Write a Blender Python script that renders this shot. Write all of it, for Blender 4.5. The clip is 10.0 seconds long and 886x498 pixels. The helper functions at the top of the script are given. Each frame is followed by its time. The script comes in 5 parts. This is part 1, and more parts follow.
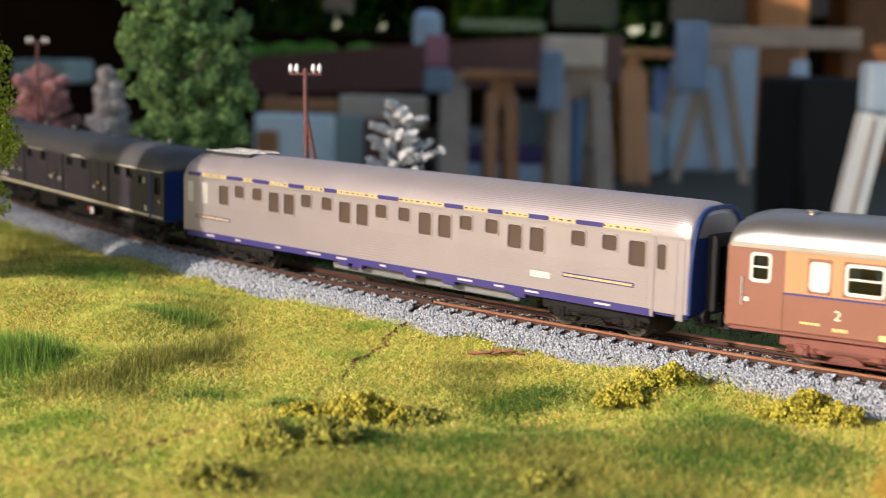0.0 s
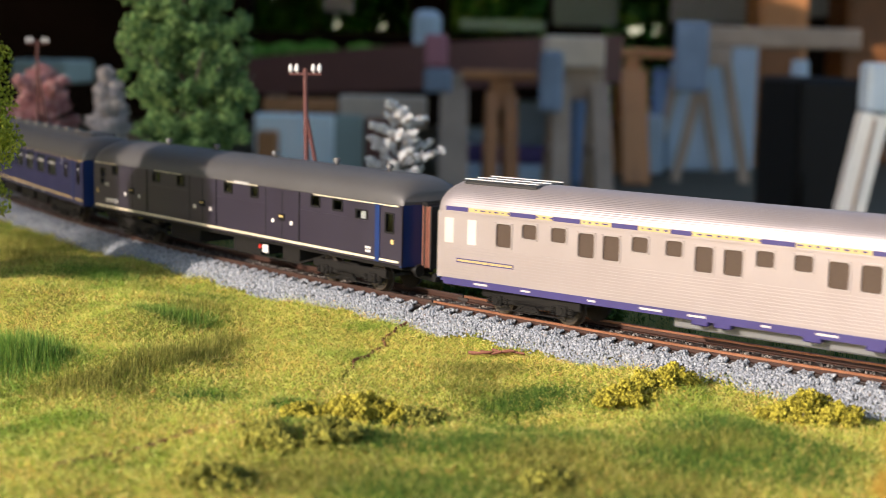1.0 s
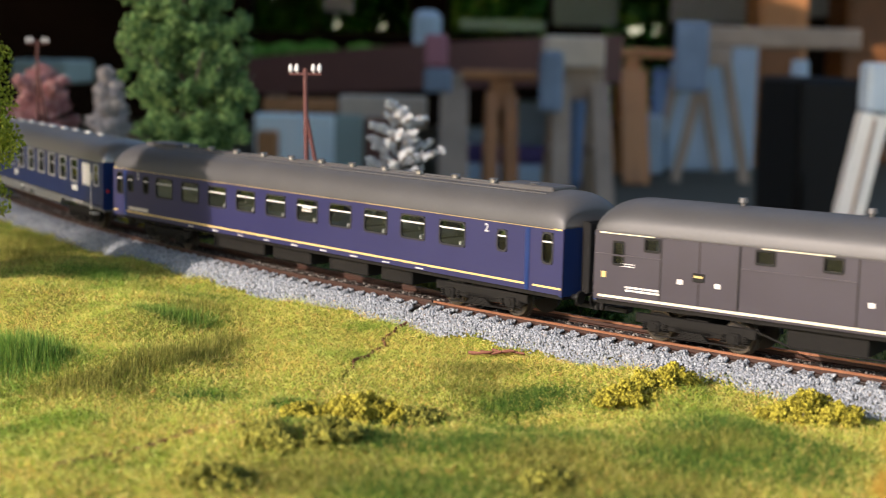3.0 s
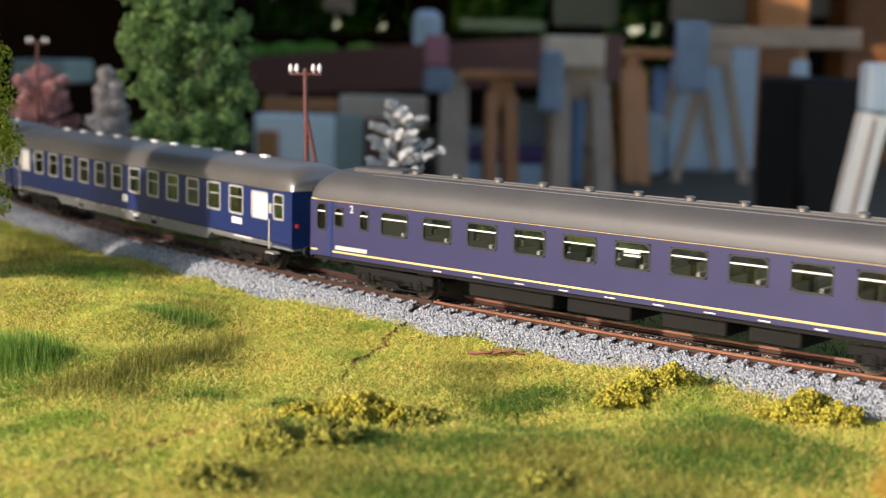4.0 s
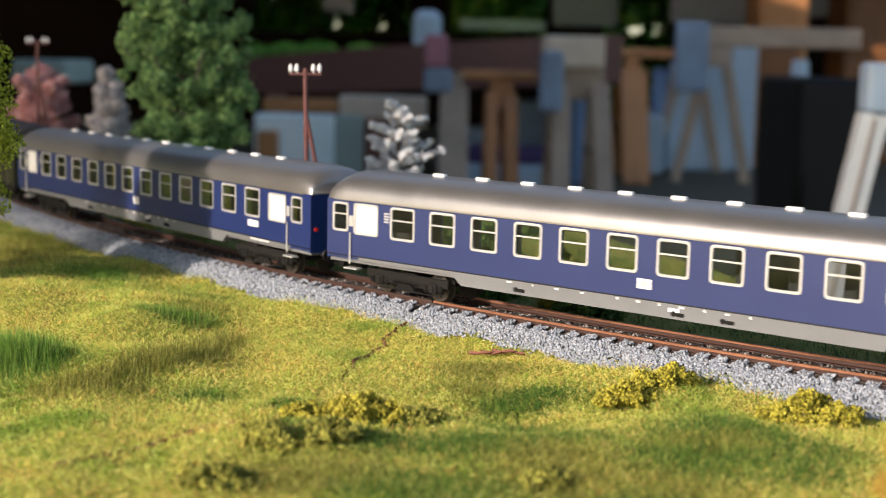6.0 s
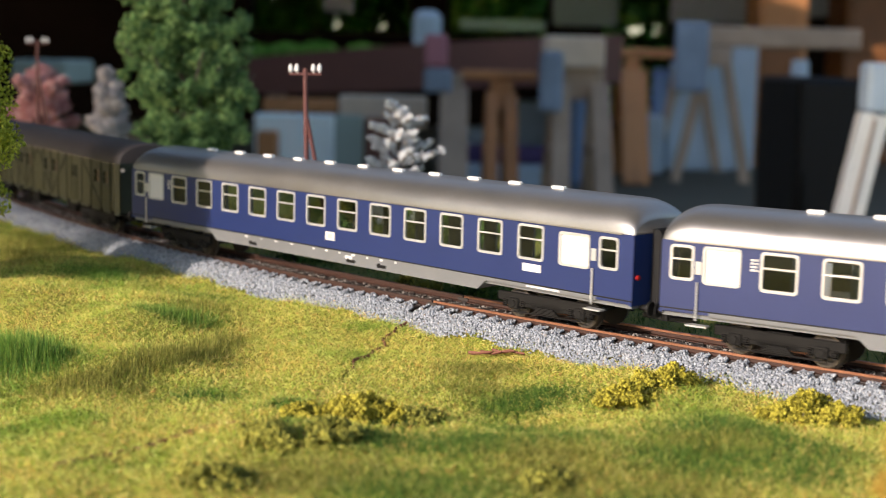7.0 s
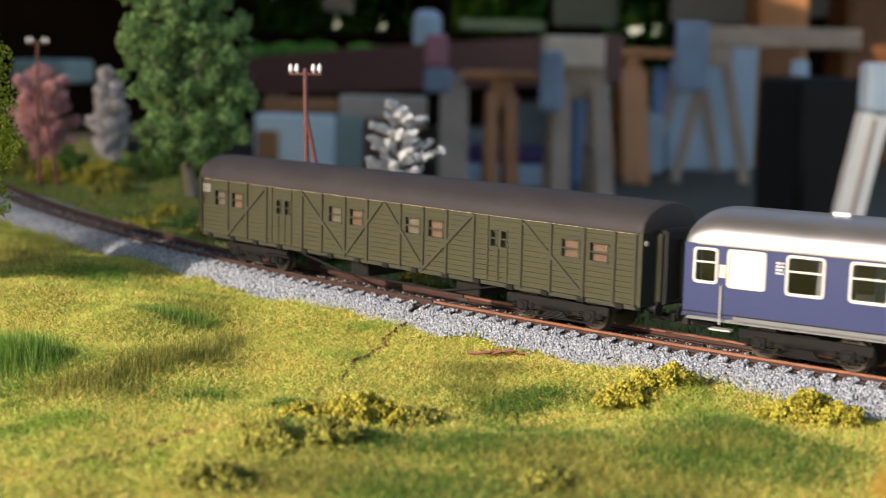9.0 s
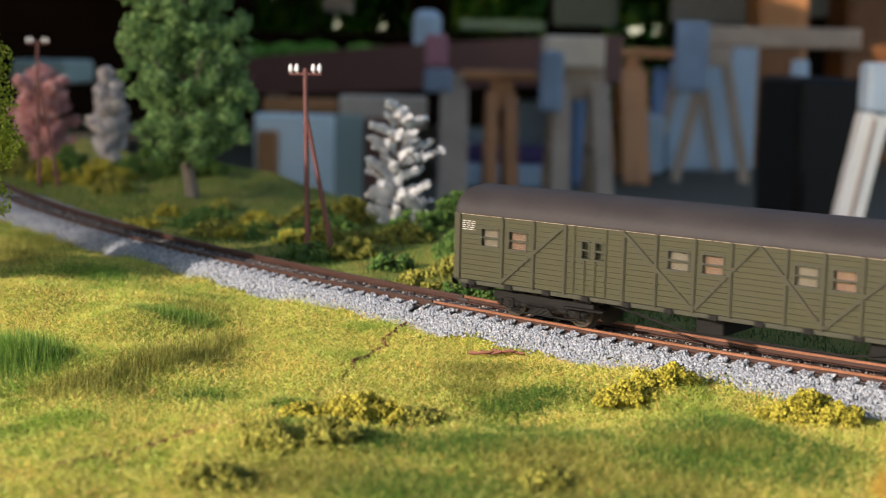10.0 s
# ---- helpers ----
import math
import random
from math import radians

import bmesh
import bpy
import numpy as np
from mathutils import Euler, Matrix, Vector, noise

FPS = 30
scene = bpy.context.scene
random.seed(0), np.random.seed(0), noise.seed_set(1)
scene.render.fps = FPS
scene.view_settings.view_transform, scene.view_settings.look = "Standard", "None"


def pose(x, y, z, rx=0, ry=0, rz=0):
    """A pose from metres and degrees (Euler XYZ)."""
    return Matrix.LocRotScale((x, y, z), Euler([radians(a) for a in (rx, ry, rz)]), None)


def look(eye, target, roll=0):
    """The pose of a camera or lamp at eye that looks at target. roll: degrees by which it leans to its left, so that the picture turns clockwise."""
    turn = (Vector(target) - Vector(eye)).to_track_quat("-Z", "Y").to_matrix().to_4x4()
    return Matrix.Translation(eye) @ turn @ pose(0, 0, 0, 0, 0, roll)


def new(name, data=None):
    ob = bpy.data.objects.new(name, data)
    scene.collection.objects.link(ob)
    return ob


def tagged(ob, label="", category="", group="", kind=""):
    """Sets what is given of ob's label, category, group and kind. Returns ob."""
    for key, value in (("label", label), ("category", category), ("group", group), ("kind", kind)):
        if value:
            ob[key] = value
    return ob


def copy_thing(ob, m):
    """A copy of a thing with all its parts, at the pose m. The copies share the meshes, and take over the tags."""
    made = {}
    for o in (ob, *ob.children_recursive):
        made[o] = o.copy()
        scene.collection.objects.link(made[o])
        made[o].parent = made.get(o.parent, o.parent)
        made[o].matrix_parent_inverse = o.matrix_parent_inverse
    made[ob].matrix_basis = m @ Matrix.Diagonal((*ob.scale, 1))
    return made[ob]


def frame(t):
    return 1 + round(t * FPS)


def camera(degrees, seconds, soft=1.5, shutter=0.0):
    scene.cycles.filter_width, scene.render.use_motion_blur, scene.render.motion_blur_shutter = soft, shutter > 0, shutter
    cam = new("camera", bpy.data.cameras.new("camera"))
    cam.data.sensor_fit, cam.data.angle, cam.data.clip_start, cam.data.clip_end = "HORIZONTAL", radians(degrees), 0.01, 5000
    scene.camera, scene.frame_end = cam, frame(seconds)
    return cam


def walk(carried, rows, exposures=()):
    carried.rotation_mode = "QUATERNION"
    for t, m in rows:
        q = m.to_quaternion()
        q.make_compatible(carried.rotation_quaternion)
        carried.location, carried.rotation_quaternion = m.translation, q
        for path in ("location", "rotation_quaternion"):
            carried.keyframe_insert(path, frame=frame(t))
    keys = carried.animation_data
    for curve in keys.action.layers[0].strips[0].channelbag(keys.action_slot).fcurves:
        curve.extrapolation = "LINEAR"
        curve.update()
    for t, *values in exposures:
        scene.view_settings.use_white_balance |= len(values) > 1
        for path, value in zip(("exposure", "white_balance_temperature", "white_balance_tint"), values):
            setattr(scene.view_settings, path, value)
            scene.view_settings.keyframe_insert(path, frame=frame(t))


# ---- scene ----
MM = 0.001
TURN = 43.56

# ---- camera: stands still on a low stand at the edge of the layout ----
cam = camera(35.43, 10.0, soft=0.75, shutter=0.2)
cam.data.dof.use_dof = True
cam.data.dof.focus_distance = 0.475
cam.data.dof.aperture_fstop = 15.0
EYE = (0.47290, -0.38967, 0.09312)
AIM = (EYE[0] - 0.682304, EYE[1] + 0.717585, EYE[2] - 0.139760)
walk(cam, [(0.0, look(EYE, AIM, 1.32)), (10.0, look(EYE, AIM, 1.32))],
     exposures=[(0.0, 0.68), (10.0, 0.68)])

# ---- light: low warm sun from the open side, sky ----
SUN_AZ = (-0.10, -0.995)          # towards the sun, on the plan
SUN_EL = 23.0
world = bpy.data.worlds.new("sky")
scene.world = world
world.use_nodes = True
wn = world.node_tree.nodes
wl = world.node_tree.links
sky = wn.new("ShaderNodeTexSky")
sky.sky_type = "NISHITA"
sky.sun_disc = False
sky.sun_elevation = radians(SUN_EL)
sky.sun_rotation = math.atan2(SUN_AZ[0], SUN_AZ[1])
wl.new(sky.outputs[0], wn["Background"].inputs[0])
wn["Background"].inputs[1].default_value = 0.15
sun_data = bpy.data.lights.new("sun", "SUN")
sun_data.energy = 3.8
sun_data.angle = radians(0.6)
sun_data.color = (1.0, 0.86, 0.755)
sun = new("sun", sun_data)
_d = math.cos(radians(SUN_EL)) / math.hypot(*SUN_AZ)
sun.matrix_world = look((SUN_AZ[0] * _d, SUN_AZ[1] * _d, math.sin(radians(SUN_EL))), (0, 0, 0))


# ---- materials ----
def nodes_of(name):
    m = bpy.data.materials.new(name)
    m.use_nodes = True
    nt = m.node_tree
    return m, nt, nt.nodes["Principled BSDF"]


def ramp(nt, stops):
    r = nt.nodes.new("ShaderNodeValToRGB")
    el = r.color_ramp.elements
    while len(el) < len(stops):
        el.new(0.5)
    for e, (p, col) in zip(el, stops):
        e.position, e.color = p, (*col, 1)
    return r


def noise_tex(nt, scale, detail=3, rough=0.55, coord=None):
    if coord is None:
        tc = nt.nodes.new("ShaderNodeTexCoord")
        coord = tc.outputs["Object"]
    n = nt.nodes.new("ShaderNodeTexNoise")
    n.inputs["Scale"].default_value = scale
    n.inputs["Detail"].default_value = detail
    n.inputs["Roughness"].default_value = rough
    nt.links.new(coord, n.inputs["Vector"])
    return n


def shade(c, k):
    return tuple(min(1.0, v * k) for v in c)


def paint(name, col, rough=0.45, metal=0.0, var=0.12, scale=60, fine=900, bump=0.0, spec=0.5, coat=0.0):
    """A coated or moulded surface with soft stains, fine grain and uneven gloss."""
    m, nt, b = nodes_of(name)
    big, small = noise_tex(nt, scale, 4), noise_tex(nt, fine, 2)
    mix = nt.nodes.new("ShaderNodeMath")
    mix.operation = "MULTIPLY_ADD"
    nt.links.new(small.outputs["Fac"], mix.inputs[0])
    mix.inputs[1].default_value = 0.35
    nt.links.new(big.outputs["Fac"], mix.inputs[2])
    r = ramp(nt, [(0.40, shade(col, 1 - var)), (0.68, col), (0.95, shade(col, 1 + var))])
    nt.links.new(mix.outputs[0], r.inputs[0])
    nt.links.new(r.outputs[0], b.inputs["Base Color"])
    mr = nt.nodes.new("ShaderNodeMapRange")
    mr.inputs["To Min"].default_value = max(0.02, rough - 0.08)
    mr.inputs["To Max"].default_value = min(1.0, rough + 0.10)
    nt.links.new(big.outputs["Fac"], mr.inputs["Value"])
    nt.links.new(mr.outputs[0], b.inputs["Roughness"])
    b.inputs["Metallic"].default_value = metal
    b.inputs["Specular IOR Level"].default_value = spec
    b.inputs["Coat Weight"].default_value = coat
    if bump:
        bp = nt.nodes.new("ShaderNodeBump")
        bp.inputs["Strength"].default_value = bump
        bp.inputs["Distance"].default_value = 0.0004
        nt.links.new(small.outputs["Fac"], bp.inputs["Height"])
        nt.links.new(bp.outputs[0], b.inputs["Normal"])
    return m


def leafy(name, stops, patch=None, rough=0.75, patch_scale=25, trans=0.0):
    """Many small islands, each with a colour of its own; patches at a larger scale."""
    m, nt, b = nodes_of(name)
    g = nt.nodes.new("ShaderNodeNewGeometry")
    r = ramp(nt, stops)
    nt.links.new(g.outputs["Random Per Island"], r.inputs[0])
    out = r.outputs[0]
    if patch:
        n = noise_tex(nt, patch_scale, 3)
        pr = ramp(nt, patch)
        nt.links.new(n.outputs["Fac"], pr.inputs[0])
        mx = nt.nodes.new("ShaderNodeMix")
        mx.data_type, mx.blend_type = "RGBA", "MULTIPLY"
        mx.inputs["Factor"].default_value = 1.0
        nt.links.new(out, mx.inputs[6])
        nt.links.new(pr.outputs[0], mx.inputs[7])
        out = mx.outputs[2]
    nt.links.new(out, b.inputs["Base Color"])
    b.inputs["Roughness"].default_value = rough
    b.inputs["Specular IOR Level"].default_value = 0.25
    if trans:
        t = nt.nodes.new("ShaderNodeBsdfTranslucent")
        nt.links.new(out, t.inputs[0])
        ms = nt.nodes.new("ShaderNodeMixShader")
        ms.inputs[0].default_value = trans
        nt.links.new(b.outputs[0], ms.inputs[1])
        nt.links.new(t.outputs[0], ms.inputs[2])
        nt.links.new(ms.outputs[0], nt.nodes["Material Output"].inputs[0])
    return m


def clear_glass(name, gloss=0.07, tint=(0.86, 0.88, 0.88)):
    m, nt, b = nodes_of(name)
    nt.nodes.remove(b)
    tr = nt.nodes.new("ShaderNodeBsdfTransparent")
    tr.inputs[0].default_value = (*tint, 1)
    gl = nt.nodes.new("ShaderNodeBsdfGlossy")
    gl.inputs["Roughness"].default_value = 0.08
    mx = nt.nodes.new("ShaderNodeMixShader")
    mx.inputs[0].default_value = gloss
    nt.links.new(tr.outputs[0], mx.inputs[1])
    nt.links.new(gl.outputs[0], mx.inputs[2])
    nt.links.new(mx.outputs[0], nt.nodes["Material Output"].inputs[0])
    return m


M_BLUE = paint("cobalt_blue_paint", (0.0095, 0.021, 0.098), 0.42, var=0.08)
M_NSBLUE = paint("violet_blue_paint", (0.020, 0.020, 0.080), 0.45, var=0.08)
M_ENDBLUE = paint("deep_blue_paint", (0.008, 0.028, 0.125), 0.32, var=0.10)
M_VAN = paint("dark_grey_blue_paint", (0.023, 0.018, 0.034), 0.40, var=0.10, spec=0.65)
M_SILVER = paint("champagne_silver_paint", (0.35, 0.31, 0.315), 0.38, 0.5, var=0.05)
M_INDIGO = paint("indigo_stripe_paint", (0.030, 0.022, 0.13), 0.45)
M_ROOFGREY = paint("grey_roof_paint", (0.088, 0.085, 0.087), 0.50, 0.25, var=0.10, bump=0.1)
M_ROOFSILVER = paint("silver_grey_roof_paint", (0.30, 0.285, 0.27), 0.36, 0.8, var=0.08)
M_ROOFDARK = paint("dark_brown_grey_roof", (0.034, 0.029, 0.029), 0.62, var=0.20, bump=0.2, spec=0.25)
M_BROWN = paint("chestnut_brown_paint", (0.20, 0.075, 0.045), 0.42, var=0.08)
M_OCHRE = paint("ochre_tan_paint", (0.42, 0.20, 0.085), 0.42, var=0.08)
M_GREEN = paint("olive_green_paint", (0.037, 0.035, 0.011), 0.72, var=0.16, bump=0.2)
M_GREENDK = paint("dark_olive_paint", (0.028, 0.028, 0.014), 0.60, var=0.16, bump=0.2)
M_POST = paint("olive_post_paint", (0.034, 0.032, 0.015), 0.72, var=0.16, bump=0.2)
M_ENDGREEN = paint("black_green_paint", (0.016, 0.026, 0.020), 0.55)
M_YELLOW = paint("yellow_line_paint", (0.70, 0.51, 0.19), 0.45, var=0.05)
M_BAND = paint("pale_yellow_band", (0.46, 0.36, 0.15), 0.5, var=0.12)
M_CREAM = paint("cream_line_paint", (0.78, 0.70, 0.50), 0.45, var=0.05)
M_WHITE = paint("white_plastic", (0.72, 0.70, 0.68), 0.35, var=0.03)
M_PALE = paint("pale_champagne_paint", (0.55, 0.52, 0.49), 0.40, 0.2, var=0.04)
M_FRAME = paint("satin_aluminium", (0.54, 0.53, 0.515), 0.35, 0.4, var=0.05)
M_BLACK = paint("black_plastic", (0.010, 0.0095, 0.0095), 0.60, var=0.2, spec=0.25)
M_RUBBER = paint("black_rubber", (0.020, 0.019, 0.019), 0.65, var=0.2)
M_GREYSKIRT = paint("grey_underframe_paint", (0.145, 0.148, 0.152), 0.50, var=0.10)
M_FRAMEDK = paint("dark_underframe", (0.012, 0.011, 0.010), 0.75, var=0.25, bump=0.3, spec=0.15)
M_REDBOGIE = paint("red_brown_underframe", (0.16, 0.045, 0.030), 0.55, var=0.15)
M_WHEEL = paint("blackened_steel", (0.035, 0.030, 0.027), 0.45, 0.4, var=0.2)
M_TYRE = paint("dull_steel", (0.09, 0.075, 0.06), 0.40, 0.8, var=0.05)
M_BELLOWS = paint("rust_brown_bellows", (0.24, 0.085, 0.055), 0.65, var=0.12)
M_RED = paint("signal_red", (0.45, 0.02, 0.015), 0.35)
M_SEAT = paint("pale_moulded_seat", (0.42, 0.40, 0.37), 0.55, var=0.06)
M_TANWALL = paint("tan_inner_wall", (0.26, 0.20, 0.15), 0.55, var=0.08)
M_DARKINSIDE = paint("dark_coach_interior", (0.045, 0.042, 0.040), 0.6, var=0.1)
M_PINKPANE = paint("salmon_inner_panel", (0.30, 0.16, 0.11), 0.5, var=0.12)
M_TANPANE = paint("tan_tinted_pane", (0.075, 0.052, 0.042), 0.22, var=0.15, scale=30, spec=0.6)
M_GLASS = clear_glass("window_glass")
# grey glass of the added front pane, dims sun on the left
M_SUNDIM = clear_glass("sun_dimming_grey_glass", 0.04, (0.54, 0.54, 0.55))
M_RAIL = paint("rust_brown_rail", (0.050, 0.020, 0.012), 0.60, 0.2, var=0.25, scale=120, bump=0.3)
M_RAILBROWN = paint("dark_brown_railhead", (0.055, 0.028, 0.02), 0.5, 0.2, var=0.2, scale=90)
M_RAILTOP = paint("worn_copper_railhead", (0.34, 0.15, 0.085), 0.34, 0.5, var=0.15, scale=90)
M_SLEEPER = paint("dark_sleeper_plastic", (0.035, 0.026, 0.022), 0.65, var=0.25, bump=0.4)
M_POLE = paint("red_brown_pole", (0.12, 0.038, 0.032), 0.6, var=0.2)
M_BARK = paint("grey_bark", (0.13, 0.105, 0.085), 0.85, var=0.35, scale=120, bump=0.8)
M_TWIG = paint("dry_red_brown_twig", (0.20, 0.075, 0.045), 0.8, var=0.3, scale=300, bump=0.6)
M_FLOOR = paint("dull_grey_concrete", (0.085, 0.083, 0.060), 0.80, var=0.25, scale=1.2, fine=30, bump=0.1)
M_WALL = paint("dark_timber_wall", (0.016, 0.010, 0.008), 0.85, var=0.4, scale=1.5, fine=25, spec=0.04)
M_CEIL = paint("dark_ceiling_boards", (0.035, 0.028, 0.024), 0.8, var=0.3, scale=1.5, fine=25)
M_FASCIA = paint("dark_maroon_board", (0.150, 0.062, 0.048), 0.55, var=0.2, scale=3, fine=60)
M_WOOD = paint("orange_pine_wood", (0.48, 0.21, 0.075), 0.55, var=0.25, scale=6, fine=70)
M_WOODGREY = paint("weathered_grey_wood", (0.38, 0.28, 0.205), 0.7, var=0.25, scale=6, fine=70)
M_WOODBEIGE = paint("pale_plywood", (0.66, 0.53, 0.40), 0.65, var=0.15, scale=6, fine=70)
M_PANELBLUE = paint("pale_blue_sheet", (0.40, 0.50, 0.60), 0.5, var=0.1, scale=4, fine=50)
M_PANELGREY = paint("grey_green_sheet", (0.34, 0.42, 0.38), 0.6, var=0.1, scale=4, fine=50)
M_STEELWHITE = paint("off_white_metal", (0.82, 0.81, 0.78), 0.35, 0.2, var=0.08, scale=8, fine=60)
M_PANELSLATE = paint("grey_blue_cloth", (0.22, 0.28, 0.37), 0.7, var=0.2, scale=6, fine=60)
M_RUSTWOOD = paint("rust_brown_stained_wood", (0.20, 0.075, 0.02), 0.5, var=0.25, scale=6, fine=70)
M_CYAN = paint("pale_cyan_sheet", (0.86, 0.97, 0.98), 0.45, var=0.08, scale=4, fine=50)
M_GREYBOARD = paint("light_grey_board", (0.42, 0.42, 0.44), 0.5, var=0.1, scale=4, fine=50)
M_SUNLITMINT = paint("pale_mint_sunlit_strip", (0.55, 0.78, 0.58), 0.6, var=0.2, scale=5, fine=50)
M_CLOTH = paint("slate_blue_cloth", (0.16, 0.24, 0.40), 0.8, var=0.2, scale=6, fine=60)
M_PURPLE = paint("purple_crate_plastic", (0.06, 0.035, 0.13), 0.5, var=0.15, scale=6, fine=60)
M_PINKCLOTH = paint("dusty_pink_plastic", (0.40, 0.16, 0.20), 0.6, var=0.15, scale=6, fine=60)

# ballast: every stone with its own grey
M_STONE = leafy("granite_chippings", [(0.0, (0.17, 0.185, 0.205)), (0.3, (0.27, 0.29, 0.32)), (0.7, (0.345, 0.365, 0.40)),
                                      (0.95, (0.44, 0.45, 0.47)), (1.0, (0.22, 0.18, 0.15))], rough=0.85)
M_STONEDK = leafy("dark_chippings", [(0.0, (0.06, 0.052, 0.046)), (0.5, (0.18, 0.16, 0.145)), (0.85, (0.34, 0.31, 0.28)),
                                      (1.0, (0.50, 0.46, 0.42))], rough=0.85)
M_BED = paint("grey_ballast_bed", (0.24, 0.24, 0.245), 0.9, var=0.4, scale=500, fine=1400, bump=1.0)
GRASS_STOPS = [(0.0, (0.10, 0.19, 0.025)), (0.16, (0.28, 0.42, 0.05)), (0.36, (0.60, 0.63, 0.11)), (0.60, (0.84, 0.76, 0.21)),
               (0.82, (0.90, 0.80, 0.30)), (0.93, (0.90, 0.48, 0.14)), (1.0, (0.38, 0.17, 0.07))]
GRASS_PATCH = [(0.32, (0.50, 0.70, 0.42)), (0.44, (0.92, 0.96, 0.84)), (0.62, (1.0, 0.95, 0.88))]
M_GRASS = leafy("yellow_green_turf_fibre", GRASS_STOPS, GRASS_PATCH, 0.6, 30, 0.25)
M_GRASSGREEN = leafy("fresh_green_fibre", [(0.0, (0.08, 0.20, 0.03)), (0.6, (0.20, 0.36, 0.055)), (1.0, (0.42, 0.50, 0.10))], rough=0.5, trans=0.25)
M_GRASSDEEP = leafy("deep_green_fibre", [(0.0, (0.03, 0.08, 0.012)), (0.6, (0.09, 0.18, 0.025)), (1.0, (0.20, 0.28, 0.045))], rough=0.6, trans=0.2)
M_GRASSOLIVE = leafy("olive_straw_fibre", [(0.0, (0.07, 0.08, 0.014)), (0.6, (0.24, 0.24, 0.04)), (1.0, (0.55, 0.50, 0.13))], rough=0.6, trans=0.2)
# rear grass: shade behind the track is put into this darker green
M_GRASSSHADE = leafy("shaded_green_fibre", [(0.0, (0.035, 0.09, 0.014)), (0.6, (0.08, 0.17, 0.026)), (1.0, (0.20, 0.25, 0.045))],
                    [(0.35, (0.5, 0.6, 0.4)), (0.65, (1, 1, 1))], 0.7, 18)
M_FOAMYEL = leafy("yellow_green_foam", [(0.0, (0.18, 0.16, 0.018)), (0.5, (0.39, 0.34, 0.036)), (1.0, (0.57, 0.49, 0.07))], rough=0.85)
M_FOAMOLIVE = leafy("olive_foam", [(0.0, (0.10, 0.11, 0.018)), (0.6, (0.25, 0.24, 0.04)), (1.0, (0.44, 0.40, 0.075))], rough=0.85)
M_FOAMDARK = leafy("dark_green_foam", [(0.0, (0.035, 0.08, 0.018)), (0.6, (0.08, 0.16, 0.03)), (1.0, (0.16, 0.24, 0.05))], rough=0.85)
M_LEAFTREE = leafy("blue_green_tree_leaf", [(0.0, (0.05, 0.12, 0.045)), (0.5, (0.17, 0.31, 0.10)), (1.0, (0.36, 0.50, 0.18))], rough=0.8)
M_LEAFNEAR = leafy("lime_tree_leaf", [(0.0, (0.20, 0.25, 0.02)), (0.5, (0.38, 0.43, 0.04)), (1.0, (0.55, 0.57, 0.07))], rough=0.8)
M_BLOSSOM = leafy("white_blossom", [(0.0, (0.60, 0.58, 0.56)), (0.4, (0.82, 0.82, 0.84)), (0.92, (0.90, 0.91, 0.94)), (1.0, (0.50, 0.36, 0.22))], rough=0.8)
M_PINK = leafy("pink_blossom", [(0.0, (0.42, 0.16, 0.16)), (0.6, (0.66, 0.34, 0.33)), (1.0, (0.74, 0.52, 0.50))], rough=0.8)
M_LILAC = leafy("pale_lilac_blossom", [(0.0, (0.32, 0.30, 0.30)), (0.6, (0.50, 0.47, 0.47)), (1.0, (0.62, 0.59, 0.58))], rough=0.8)
M_RUSTBUSH = leafy("rusty_orange_foam", [(0.0, (0.26, 0.15, 0.02)), (0.6, (0.46, 0.30, 0.05)), (1.0, (0.54, 0.40, 0.08))], rough=0.85)
M_GARDEN = leafy("garden_leaf", [(0.0, (0.10, 0.34, 0.03)), (0.6, (0.24, 0.58, 0.08)), (1.0, (0.46, 0.74, 0.16))], rough=0.6, trans=0.3)


def turf_mat(name, stops, patch):
    m, nt, b = nodes_of(name)
    fine, big = noise_tex(nt, 1300, 3, 0.7), noise_tex(nt, 30, 3)
    r, p = ramp(nt, stops), ramp(nt, patch)
    nt.links.new(fine.outputs["Fac"], r.inputs[0])
    nt.links.new(big.outputs["Fac"], p.inputs[0])
    mx = nt.nodes.new("ShaderNodeMix")
    mx.data_type, mx.blend_type = "RGBA", "MULTIPLY"
    mx.inputs["Factor"].default_value = 1.0
    nt.links.new(r.outputs[0], mx.inputs[6])
    nt.links.new(p.outputs[0], mx.inputs[7])
    nt.links.new(mx.outputs[2], b.inputs["Base Color"])
    b.inputs["Roughness"].default_value = 0.9
    bp = nt.nodes.new("ShaderNodeBump")
    bp.inputs["Strength"].default_value = 0.9
    bp.inputs["Distance"].default_value = 0.001
    nt.links.new(fine.outputs["Fac"], bp.inputs["Height"])
    nt.links.new(bp.outputs[0], b.inputs["Normal"])
    return m


M_TURF = turf_mat("turf_mat_ground", [(0.30, (0.11, 0.13, 0.018)), (0.5, (0.28, 0.27, 0.04)), (0.68, (0.42, 0.36, 0.07)), (0.80, (0.36, 0.20, 0.05))], GRASS_PATCH)


